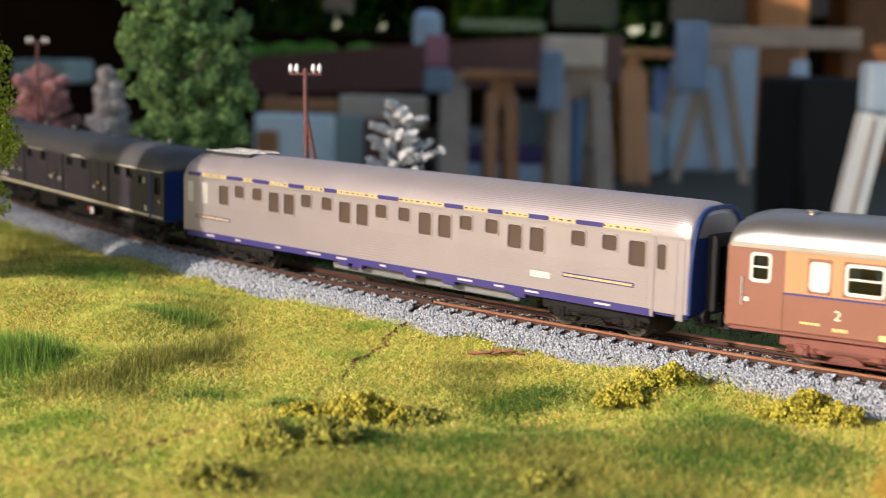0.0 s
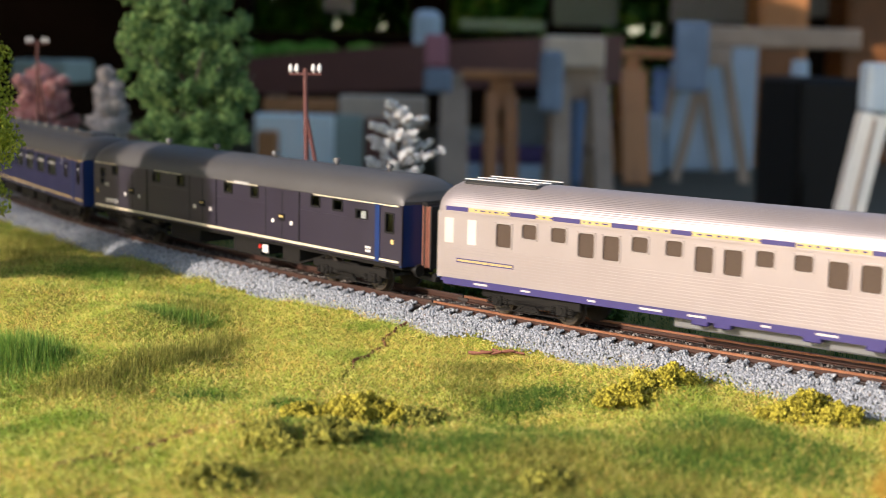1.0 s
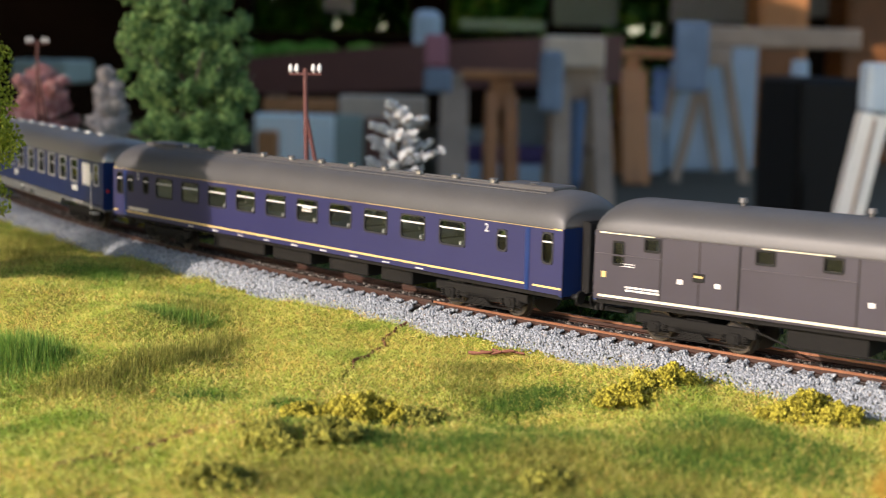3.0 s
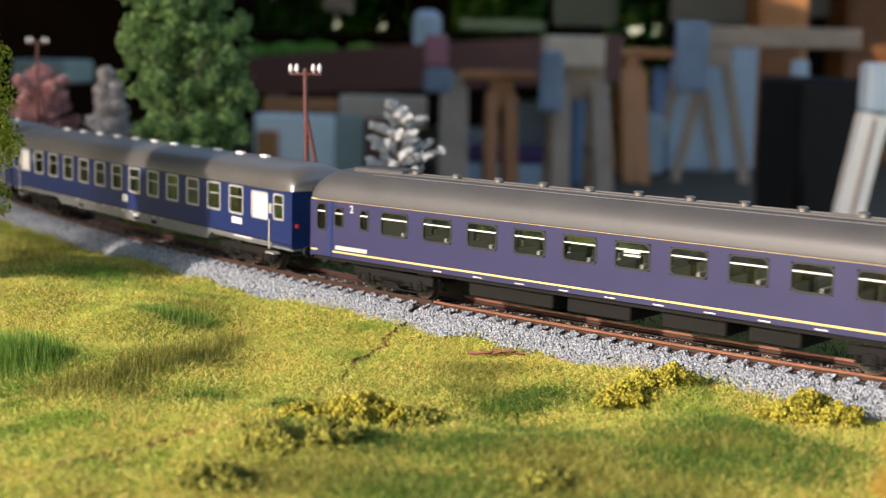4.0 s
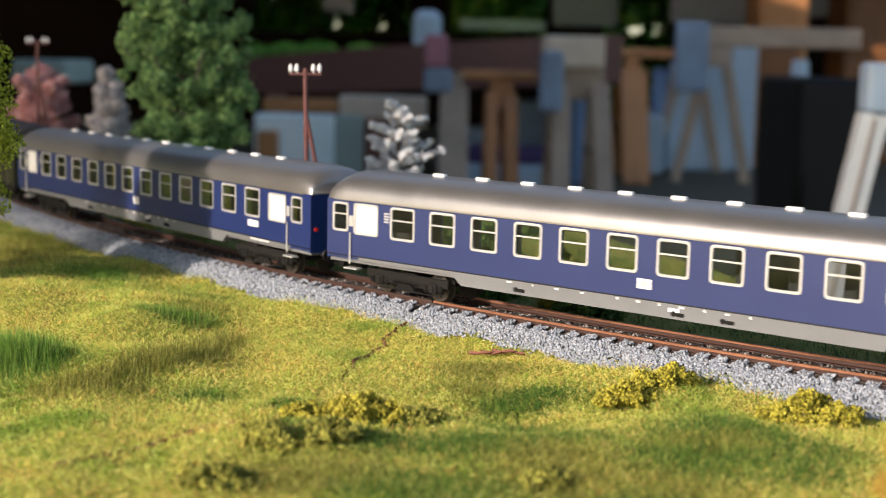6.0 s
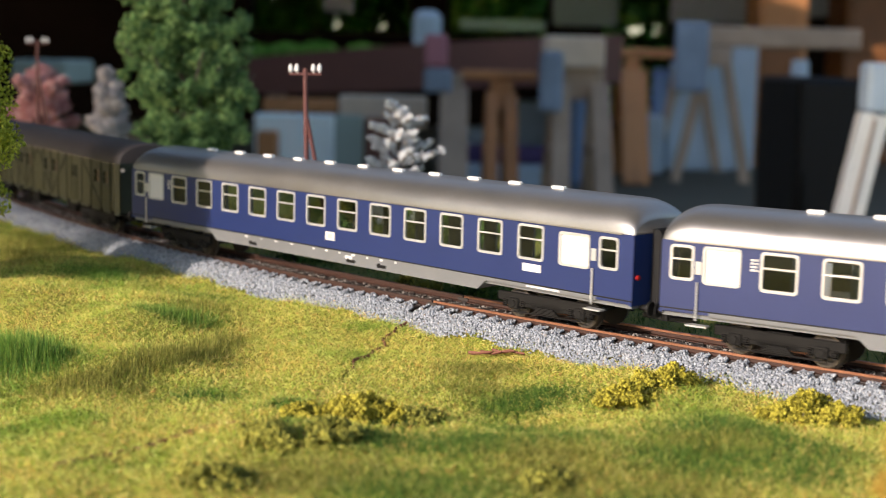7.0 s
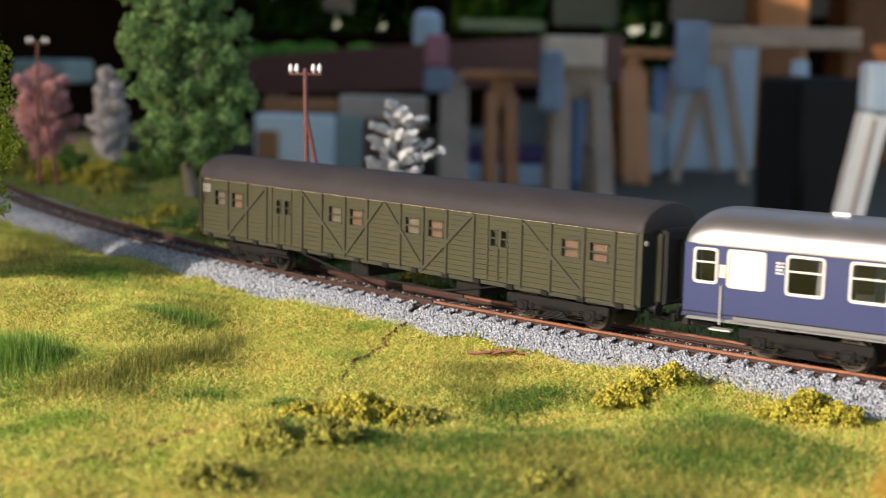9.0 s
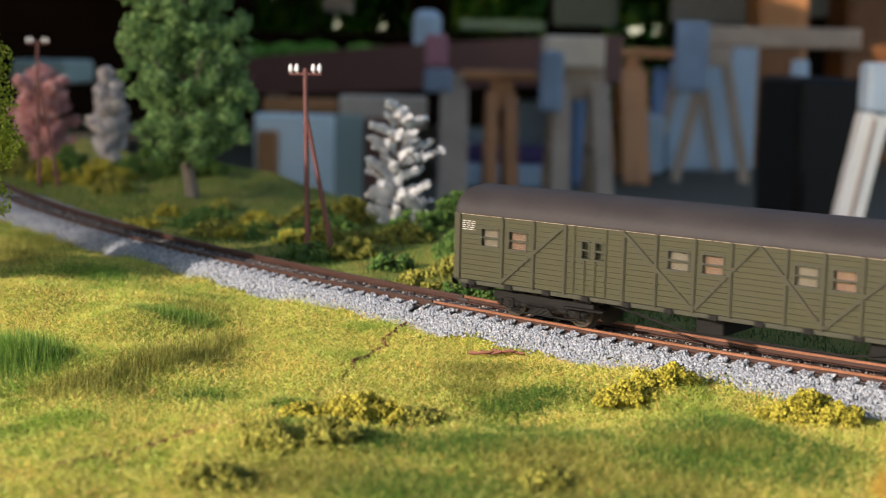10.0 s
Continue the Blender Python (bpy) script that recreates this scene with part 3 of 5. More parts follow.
# the open joint between the two modules
s = Shape().loft([[(-9.9, q, -12), (-9.9, q, -3.6), (9.9, q, -8.6), (9.9, q, -12)] for q in (-1.0, 1.0)], close=True, caps=True)
part_m = mpose(108.8, -15.4, 0, rz=-79.3)
tagged(part("module_seam", s, M_BLACK, None, at=part_m), "dark open joint between two layout modules", "seam", kind="structure")
rg2 = random.Random(11)
q = 22.0
while q < 96:
    ln = rg2.uniform(2.5, 7)
    s = Shape()
    row = []
    for i in range(5):
        c = SEAM_A + _sd * (q + ln * i / 4)
        wob = 1.2 * math.sin(c[1] / 6.0) + 0.8 * math.sin(c[1] / 2.6)
        cx_, cy_ = c[0] - wob * _sd[1], c[1] + wob * _sd[0]
        hz = float(lie(cx_, cy_)) + 1.1
        row.append([(cx_ - 0.35, cy_ - 0.2, hz - 1), (cx_ - 0.2, cy_, hz + 0.2), (cx_ + 0.2, cy_, hz + 0.1), (cx_ + 0.35, cy_ + 0.2, hz - 1)])
    s.loft(row, caps=True)
    tagged(part("seam_edge", s, M_TWIG, None), "dry brown edge of the module joint in the turf", "seam", "edges of the module joint", "structure")
    q += ln + rg2.uniform(0.5, 5)

for i in range(13):
    x0, y0 = 184.0 - 0.3 * i, -219 + 4.4 * i + rg2.uniform(-0.6, 0.6)
    row = []
    for k in range(4):
        xx, yy = x0 + rg2.uniform(-.5, .5), y0 + k * 1.1
        hz = float(lie(xx, yy)) + 1.0
        row.append([(xx - 0.4, yy, hz - 1), (xx - 0.2, yy, hz + 0.2), (xx + 0.2, yy, hz + 0.1), (xx + 0.4, yy, hz - 1)])
    tagged(part("seam_edge", Shape().loft(row, caps=True), M_TWIG, None), "dry brown crack in the turf mat", "seam", "edges of the module joint", "structure")

# ---- turf fibres ----
def blades(x, y, z, length, width, lean, up=None, tangle=False):
    n = len(x)
    w = rng.uniform(0, 2 * math.pi, n)
    steep = rng.uniform(-1.4, 1.4, n) if tangle else np.zeros(n)
    tilt = np.clip(np.abs(rng.normal(1.02, 0.35, n)), 0.15, 1.5) if tangle else np.abs(rng.normal(0, lean, n))
    h = rng.uniform(0, 2 * math.pi, n) if up is None else up
    base = np.stack([x, y, z], -1)
    sid = np.stack([np.cos(w) * np.cos(steep), np.sin(w) * np.cos(steep), np.sin(steep)], -1) * width[:, None]
    tip = base + np.stack([np.sin(tilt) * np.cos(h), np.sin(tilt) * np.sin(h), np.cos(tilt)], -1) * length[:, None]
    v = np.stack([base - sid, base + sid, tip], 1).reshape(-1, 3)
    return v, np.arange(3 * n).reshape(-1, 3)


n = 1500000
far = np.sqrt(rng.uniform(185.0 ** 2, 900.0 ** 2, n))
px = rng.uniform(-0.37, 0.36, n) * far
x, y = 472.9 - 0.689 * far + 0.7247 * px, -389.7 + 0.7247 * far + 0.689 * px
d = off_track(x, y)
aa = np.arctan2(x - CX, CY - y) * RAD
edge = 23.4 + 1.6 * np.sin(aa / 13.0) + 1.1 * np.sin(aa / 5.1 + 1) + rng.normal(0, 0.7, n)
keep = (d > edge) & (seam_gap(x, y) > 0.8) & (rng.random(n) < np.clip(360 / far, 0.2, 1.0))
x, y = x[keep], y[keep]
n = len(x)
long = 1.0 + 1.9 * rng.random(n) ** 1.4
v1, f1 = blades(x, y, lie(x, y) - 0.2 + 1.3 * rng.random(n) ** 1.3, long, rng.uniform(0.085, 0.145, n), 0.95, tangle=True)
tagged(new("turf", fast_mesh("turf", v1, f1, [M_GRASS])), "short yellow-green static grass with straw and orange flecks", "grass", kind="stuff")

n = 60000
x, y = rng.uniform(-520, 345, n), rng.uniform(0, 330, n)
d = off_track(x, y)
keep = (d < -25) & (y < far_edge(x) - 2)
x, y = x[keep], y[keep]
n = len(x)
v1, f1 = blades(x, y, lie(x, y) - 0.3, 1.2 + 3.5 * rng.random(n) ** 2, np.full(n, 0.28), 0.6)
tagged(new("turf", fast_mesh("rear_turf", v1, f1, [M_GRASSSHADE])), "green grass behind the track, shade put into its dark colour", "grass", kind="stuff")


def tuft(cx, cy, n, spread, length, mat, label, lean=0.5, stretch=1.0, turn=0.0, tangle=False):
    u, w = rng.normal(0, spread, n) * stretch, rng.normal(0, spread, n)
    c, s_ = math.cos(radians(turn)), math.sin(radians(turn))
    x, y = cx + u * c - w * s_, cy + u * s_ + w * c
    ok = off_track(x, y) > 25
    x, y = x[ok], y[ok]
    n = len(x)
    fall = np.clip(1.2 - np.hypot(x - cx, y - cy) / (3 * spread * stretch), 0.35, 1)
    v, f = blades(x, y, lie(x, y) - 0.3 + (1.2 * rng.random(n) if tangle else 0), length * (0.45 + 0.75 * rng.random(n)) * fall, np.full(n, 0.13), lean, tangle=tangle)
    tagged(new("grass_tuft", fast_mesh("grass_tuft", v, f, [mat])), label, "grass tuft", "tufts in the field", "stuff")


G, O = "tuft of long fresh green grass in the turf", "tuft of straw and olive grass in the turf"
tuft(90, -176, 1700, 9, 11, M_GRASSGREEN, G, 0.55)
tuft(90, -174, 2200, 8, 8, M_GRASSDEEP, G, 0.6)
tuft(62, -160, 1500, 11, 7, M_GRASSGREEN, G, 0.8)
tuft(56, -92, 1500, 6, 6, M_GRASSGREEN, G, 0.7, 1.6, 60)
tuft(46, -75, 900, 7, 5, M_GRASSOLIVE, O, 0.9, 1.5, 60)
# the ragged olive edge of the turf mat
for cx_, cy_, n_, tn_ in ((119, -178, 1500, 90), (118, -163, 1700, 90), (117, -150, 1900, 95), (114, -137, 1900, 105), (107, -121, 1900, 115), (97, -106, 1700, 125), (89, -95, 900, 125)):
    tuft(cx_, cy_, n_, 4.2, 5.5, M_GRASSOLIVE, O, 1.25, 1.9, tn_)
tuft(128, -166, 1600, 6, 4.5, M_GRASSOLIVE, O, 1.0, 1.8, 55, True)
tuft(176, -140, 500, 4, 4, M_GRASSGREEN, G, 0.6, 2.0, 40)
tuft(182, -64, 3200, 6, 4, M_GRASSOLIVE, O, 1.0, 1.7, 65, True)
tuft(196, -84, 1500, 6, 4, M_GRASSOLIVE, O, 1.0, 1.5, 50, True)
tuft(-40, -64, 1500, 9, 6, M_GRASSGREEN, G, 0.8)
tuft(-103, -68, 2600, 15, 7, M_GRASSOLIVE, O, 0.8)
tuft(-160, -30, 2600, 18, 7, M_GRASSOLIVE, O, 0.8)
tuft(275, -140, 4200, 10, 4.5, M_GRASSOLIVE, O, 1.0, 1.3, 45, True)
tuft(262, -128, 3600, 9, 4.5, M_GRASSOLIVE, O, 1.0, 1.5, 45, True)
tuft(284, -88, 2600, 8, 4.5, M_GRASSOLIVE, O, 1.0, 1.5, 45, True)
tuft(230, -182, 4600, 10, 4.5, M_GRASSOLIVE, O, 1.0, 1.4, 45, True)
tuft(300, -124, 3200, 11, 4.5, M_GRASSOLIVE, O, 1.0, 1.3, 45, True)
# the patches at (182, -143) and (209, -129) stand in for bush shadows
D = "patch of deep green grass in the turf, beside bushes put in as shadow"
for cx_, cy_, n_, sp_, st_, tn_ in ((241, -134, 9000, 8, 1.5, 45), (276, -74, 11000, 9.5, 1.4, 40), (214, -78, 5500, 5, 2.2, 75), (288, -103, 7000, 9, 1.5, 45),
                                    (304, -70, 3500, 9, 1.3, 30), (262, -158, 4200, 9, 1.3, 30), (58, -96, 2600, 5, 2.0, 60), (-42, -64, 4200, 8, 1.5, 30),
                                    (182, -143, 1800, 2.6, 2.2, 20), (148, -151, 1100, 3, 2.2, 50), (209, -129, 1600, 3.5, 1.5, 40), (20, -60, 1500, 7, 1.6, 30),
                                    (222, -150, 3800, 6, 1.5, 45), (252, -112, 4500, 7, 1.6, 45), (308, -92, 4500, 8, 1.4, 40), (250, -172, 4500, 8, 1.4, 40), (296, -140, 4500, 9, 1.4, 40), (232, -102, 2600, 5, 1.8, 60), (196, -160, 1200, 4, 1.5, 45)):
    tuft(cx_, cy_, n_, sp_, 3.4, M_GRASSDEEP, D, 1.0, st_, tn_, True)


def clumps(centres, radii, per, size, squash=0.8, flat=0.0):
    """Leaf flakes heaped round centres: an uneven surface with gaps."""
    P, S = [], []
    for c, r in zip(centres, radii):
        n = int(per * r * r)
        q = rng.normal(size=(n, 3))
        q /= np.linalg.norm(q, axis=1)[:, None]
        rr = r * (0.20 + 1.0 * rng.random(n) ** 0.55)
        P.append(np.asarray(c) + q * rr[:, None] * (1, 1, squash))
    P = np.concatenate(P)
    n = len(P)
    a = rng.normal(size=(n, 3))
    a /= np.linalg.norm(a, axis=1)[:, None]
    b = np.cross(a, rng.normal(size=(n, 3)))
    b /= np.linalg.norm(b, axis=1)[:, None]
    c = np.cross(a, b)
    s = size * (0.55 + 0.9 * rng.random(n))[:, None]
    v = np.stack([P - a * s, P + a * s * 0.6 + b * s * 0.8, P + a * s * 0.3 - b * s * 0.8, P + c * s * 0.7], 1).reshape(-1, 3)
    k = 4 * np.arange(n)[:, None]
    f = np.concatenate([k + np.array([[0, 1, 3]]), k + np.array([[1, 2, 3]]), k + np.array([[2, 0, 3]]), k + np.array([[0, 2, 1]])])
    return v, f


def bush(x, y, w, h, mat, label, size=0.8, blobs=14, per=9.0, group="", name="bush"):
    ob = thing(name, label, "bush", group, mpose(x, y, float(lie(x, y))))
    cs, rs = [], []
    turn, thin = rng.uniform(0, math.pi), rng.uniform(0.45, 0.8)
    for i in range(blobs):
        q, r = rng.uniform(0, 2 * math.pi), math.sqrt(rng.random()) * w * 0.5
        u, k = r * math.cos(q), r * math.sin(q) * thin
        rad = rng.uniform(0.04, 0.11) * w * (1.2 - r / w)
        cs.append((u * math.cos(turn) - k * math.sin(turn), u * math.sin(turn) + k * math.cos(turn), rng.uniform(0.05, 0.85) * (h - rad) * (1 - 0.75 * (2 * r / w) ** 2)))
        rs.append(rad)
    v, f = clumps(cs, rs, per, size)
    me = fast_mesh("foliage", v, f, [mat])
    part_ob = new("foliage", me)
    part_ob.parent = ob
    s = Shape()
    for i in range(5):
        q = rng.uniform(0, 2 * math.pi)
        s.rod((0, 0, -2), (math.cos(q) * w * 0.2, math.sin(q) * w * 0.2, h * 0.35), 0.4, 0.15, 5)
    part("stem", s, M_BARK, ob)
    return ob


Y = "yellow-green foam bush on the turf"
DK = "dark olive foam bush on the turf"
bush(192, -147, 19, 8, M_FOAMYEL, Y, 0.8, 40, 22, "bushes in the field")
bush(200, -134, 26, 10, M_FOAMYEL, Y, 0.8, 60, 22, "bushes in the field")
bush(212, -124, 18, 7, M_FOAMOLIVE, DK, 0.8, 40, 22, "bushes in the field")
bush(207, -172, 22, 8, M_FOAMOLIVE, DK, 0.8, 56, 22, "bushes in the field")
bush(217, -160, 19, 8, M_FOAMOLIVE, DK, 0.8, 48, 22, "bushes in the field")
bush(217, -198, 20, 8, M_FOAMOLIVE, DK, 0.8, 50, 22, "bushes in the field")
bush(238, -62, 24, 10, M_FOAMYEL, Y, 0.8, 52, 22, "bushes in the field")
bush(238, -44, 24, 9, M_FOAMYEL, Y, 0.8, 50, 22, "bushes in the field")
bush(284, -38, 30, 11, M_FOAMYEL, Y, 0.8, 56, 22, "bushes in the field")
bush(272, -142, 20, 6, M_FOAMOLIVE, DK, 0.8, 44, 22, "bushes in the field")
bush(387, -201, 26, 66, M_RUSTBUSH, "rusty orange foam bush close to the lens", 1.2, 90, 10, "bushes in the field")
# undergrowth behind the line
for i, (x, y, w, h, m) in enumerate([
        (10, 62, 26, 12, M_FOAMDARK), (45, 70, 30, 14, M_FOAMOLIVE), (85, 66, 28, 11, M_FOAMDARK), (-25, 70, 28, 13, M_FOAMOLIVE), (130, 72, 30, 12, M_FOAMDARK),
        (20, 105, 36, 20, M_FOAMDARK), (70, 110, 40, 18, M_FOAMOLIVE), (190, 80, 30, 10, M_FOAMDARK), (-70, 92, 30, 16, M_FOAMOLIVE), (-100, 120, 34, 20, M_FOAMDARK), (-60, 150, 36, 18, M_FOAMDARK), (-40, 120, 30, 14, M_FOAMOLIVE),
        (-130, 160, 36, 22, M_FOAMOLIVE), (-160, 190, 40, 22, M_FOAMYEL), (-10, 140, 32, 16, M_FOAMDARK), (-200, 200, 36, 14, M_FOAMOLIVE),
        (-70, 190, 44, 22, M_FOAMDARK), (-20, 180, 40, 20, M_FOAMDARK), (-400, 170, 44, 26, M_FOAMYEL), (-440, 150, 40, 24, M_FOAMYEL), (-480, 190, 50, 34, M_FOAMDARK),
        (-360, 150, 36, 20, M_FOAMOLIVE), (-430, 230, 60, 36, M_FOAMDARK), (-250, 160, 30, 10, M_FOAMOLIVE), (-520, 170, 50, 34, M_FOAMOLIVE), (-390, 240, 60, 34, M_FOAMDARK)]):
    bush(x, y, w, h, m, {M_FOAMOLIVE: "olive foam bush behind the track", M_FOAMDARK: "dark green foam bush behind the track",
                         M_FOAMYEL: "yellow-green foam bush behind the track"}[m], 1.2, 50, 5.0, "undergrowth behind the track")
rg3 = random.Random(21)
for i in range(34):
    a_, off_ = rg3.uniform(-330, 60), rg3.uniform(34, 130)
    p_ = along(a_, -off_)
    if p_.y > far_edge(p_.x) - 15:
        continue
    m_, lb_ = rg3.choice(((M_FOAMOLIVE, "olive foam bush behind the track"), (M_FOAMDARK, "dark green foam bush behind the track"), (M_FOAMDARK, "dark green foam bush behind the track"),
                          (M_FOAMYEL, "yellow-green foam bush behind the track")))
    bush(p_.x, p_.y, rg3.uniform(20, 38), rg3.uniform(6, 14), m_, lb_, 1.2, 40, 5.0, "undergrowth behind the track")
# dry twig lying in the grass
s = Shape()
rg2 = random.Random(4)
for k in range(4):
    x0, y0 = 161 + k * 3.0, -47.5 + k * 2.4
    pts = [(x0 + 2.6 * i, y0 + 0.7 * i + rg2.uniform(-.6, .6), float(lie(x0 + 2.6 * i, y0 + 0.7 * i)) + 2.3 + rg2.uniform(-.4, .7)) for i in range(4)]
    for i, (p_, q_) in enumerate(zip(pts, pts[1:])):
        s.rod(p_, q_, 0.75 - 0.12 * i, 0.6 - 0.12 * i, 5)
tagged(part("dry_twig", s, M_TWIG, None), "dry red-brown twig lying in the grass", "twig")


def tree(x, y, label, crown, blob, per, size, mat, trunk_r, height, limbs=7, leaf_name="crown", category="tree", chain=1, squash=1.0, lean=(0, 0), full=0.5):
    """A tapered trunk, limbs and a crown of leaf clumps. crown: (radius, low, high); blob: (count, smallest, largest)."""
    z0 = float(lie(x, y))
    ob = thing("tree", label, category, "", mpose(x, y, z0))
    R, lo, hi = crown
    s = Shape()
    pts = [Vector((lean[0] * t + random.uniform(-.02, .02) * height, lean[1] * t + random.uniform(-.02, .02) * height, -2 + t * height * 0.85)) for t in np.linspace(0, 1, 6)]
    for i, (p, q) in enumerate(zip(pts, pts[1:])):
        s.rod(p, q, trunk_r * (1 - i * 0.17), trunk_r * (1 - (i + 1) * 0.17), 9)
    part("trunk", s, M_BARK, ob, smooth=True)
    cs, rs = [], []
    s = Shape()
    for i in range(blob[0]):
        t = (i + 0.5) / blob[0]
        zz = lo + (hi - lo) * t
        env = R * max(0.05, 1 - (2 * t - 0.9) ** 2 / 1.25) ** full
        q = i * 2.399 + rng.uniform(-.4, .4)
        d = env * (0.35 + 0.6 * rng.random() ** 0.7)
        c = (lean[0] * t + d * math.cos(q), lean[1] * t + d * math.sin(q), zz + rng.uniform(-4, 4))
        for j in range(chain):
            k = 1.0 if chain == 1 else 0.35 + 0.65 * (j + 0.6 * rng.random()) / chain
            root_z = max(lo * 0.8, c[2] - 0.35 * d)
            cs.append((lean[0] * t + (c[0] - lean[0] * t) * k, lean[1] * t + (c[1] - lean[1] * t) * k, root_z + (c[2] - root_z) * k))
            rs.append(rng.uniform(blob[1], blob[2]) * (1.15 - 0.5 * k if chain > 1 else 1.0))
        if i % max(1, blob[0] // (limbs * 3)) == 0:
            j = min(4, max(1, int(t * 5)))
            s.rod(tuple(pts[j]), c, trunk_r * 0.32, trunk_r * 0.1, 5)
    part("branchwork", s, M_BARK, ob)
    v, f = clumps(cs, rs, per, size, squash)
    o = new(leaf_name, fast_mesh(leaf_name, v, f, [mat]))
    o.parent = ob
    return ob


tree(-305, 178, "tall green model tree with dense clumped foliage", (58, 36, 160), (120, 5, 9), 2.6, 1.6, M_LEAFTREE, 5, 150, chain=3, lean=(-7, -7), full=0.28)
tree(-97, 170, "white blossoming model tree behind the track", (31, 3, 70), (64, 1.6, 3.2), 9.0, 0.9, M_BLOSSOM, 1.4, 66, leaf_name="blossom", chain=5)
tree(-567, 216, "pink blossoming model tree", (36, 14, 84), (44, 4, 8), 2.6, 1.8, M_PINK, 3, 76, leaf_name="blossom", chain=4)
tree(-525, 254, "pale lilac blossoming model bush", (22, 14, 78), (32, 4, 7), 2.6, 1.8, M_LILAC, 3, 68, leaf_name="blossom", chain=4)
tree(-73, -129, "lime green model tree beside the near field", (36, 22, 112), (100, 7, 11), 6.5, 1.0, M_LEAFNEAR, 4, 104)


def pole(x, y, label, h, spread, turn, tilt=0.0):
    ob = thing("telegraph_pole", label, "telegraph pole", "telegraph poles", mpose(x, y, float(lie(x, y)), ry=tilt, rz=turn))
    part("mast", Shape().rod((0, 0, -2), (0, 0, h), 1.5, 1.0, 10), M_POLE, ob, smooth=True)
    part("brace", Shape().rod((spread, 0, -2), (0.6, 0, h * 0.74), 1.35, 1.0, 10), M_POLE, ob, smooth=True)
    part("crossarm", Shape().box(-8, 8, -0.5, 0.5, h - 3.2, h - 2.2, 0.1), M_POLE, ob)
    for i, xx in enumerate((-7, -4, 4, 7)):
        s = Shape().rod((xx, 0, h - 2.2), (xx, 0, h - 1.2), 0.35, 0.35, 6).rod((xx, 0, h - 1.2), (xx, 0, h + 1.0), 1.15, 1.0, 10).rod((xx, 0, h + 1.0), (xx, 0, h + 2.2), 0.8, 0.45, 10)
        part("insulator", s, M_WHITE, ob, "white porcelain insulator", smooth=True)
    return ob


pole(-43, 56, "red-brown braced telegraph pole behind the track", 93, 13, TURN, -1.3)
pole(-418, 127, "red-brown braced telegraph pole beside the pink tree", 104, 14, TURN)

# ---- hall furniture, far behind the layout ----
def trestle(u, v, h, w, label, mat, leg=70, group="trestles in the hall"):
    ob = hall_thing("trestle", label, "trestle", group)
    part("beam", Shape().box(u - w / 2, u + w / 2, v - 50, v + 50, FLOOR_Z + h - 110, FLOOR_Z + h, 6), mat, ob)
    for sx in (-1, 1):
        for sy in (-1, 1):
            part("leg", Shape().beam((u + sx * w * 0.40, v + sy * 60, FLOOR_Z + h - 60), (u + sx * w * 0.46, v + sy * 300, FLOOR_Z), leg, 45), mat, ob)
        part("brace", Shape().beam((u + sx * w * 0.43, v - 180, FLOOR_Z + h * 0.45), (u + sx * w * 0.43, v + 180, FLOOR_Z + h * 0.45), 50, 25), mat, ob)
    return ob


def aframe(u, v, h, w, label, mat):
    ob = hall_thing("a_frame_trestle", label, "trestle", "trestles in the hall")
    for sx in (-1, 1):
        part("leg", Shape().beam((u + sx * 40, v, FLOOR_Z + h), (u + sx * w / 2, v, FLOOR_Z), 46, 40), mat, ob)
        part("leg", Shape().beam((u + sx * 40, v + 700, FLOOR_Z + h), (u + sx * w / 2, v + 700, FLOOR_Z), 46, 40), mat, ob)
    part("beam", Shape().box(u - 60, u + 60, v - 80, v + 780, FLOOR_Z + h - 60, FLOOR_Z + h + 30, 6), mat, ob)
    return ob


def slab(name, label, category, u0, u1, v0, v1, z0, z1, mat, c=8, group=""):
    ob = hall_thing(name, label, category, group)
    part("body", Shape().box(u0, u1, v0, v1, z0, z1, c), mat, ob)
    return ob


# another module with a deep maroon edge board, on trestles
ob = hall_thing("layout_module", "layout module with a deep maroon edge board", "layout module")
s = Shape()
rows = []
for i in range(25):
    k = i / 24
    u, v = -900 + 1600 * k, 5600 + 260 * (1 - k) ** 2
    z0, z1 = -100 + 90 * k, 48 + 190 * k - 55 * k * k
    rows.append([(u, v, z0), (u, v, z1), (u, v + 30, z1), (u, v + 30, z0)])
s.loft(rows, close=True, caps=True)
part("edge_board", s, M_FASCIA, ob, "dark maroon edge board")
part("deck", Shape().box(-850, 680, 5900, 7000, 20, 60, 4), M_FOAMDARK, ob, "dark green scenery deck")
cs = [(rng.uniform(-880, -230), rng.uniform(5920, 6300), rng.uniform(60, 100)) for _ in range(60)]
v1, f1 = clumps(cs, [rng.uniform(25, 50) for _ in cs], 0.03, 12.0, 0.6)
o = new("scenery_grass", fast_mesh("scenery_grass", v1, f1, [M_GARDEN]))
o.parent = ob
for u in (-760, 600):
    part("leg", Shape().box(u - 40, u + 40, 6200, 6280, FLOOR_Z, 20, 5), M_WOODGREY, ob)
trestle(206, 5250, 478, 86, "orange pine trestle under a layout module", M_WOOD, 46)
slab("pine_beam", "orange pine beam laid on a trestle", "beam", 51, 338, 5190, 5310, 0, 34, M_WOOD)
trestle(474, 5000, 530, 170, "weathered grey wooden trestle", M_WOODGREY, 62)
trestle(28, 5100, 500, 60, "weathered grey wooden trestle", M_WOODGREY, 52)
trestle(872, 6600, 570, 70, "orange pine trestle under a layout module", M_WOOD, 60)
slab("pine_beam", "orange pine beam laid on a trestle", "beam", 800, 1111, 6550, 6650, 92, 136, M_WOOD)
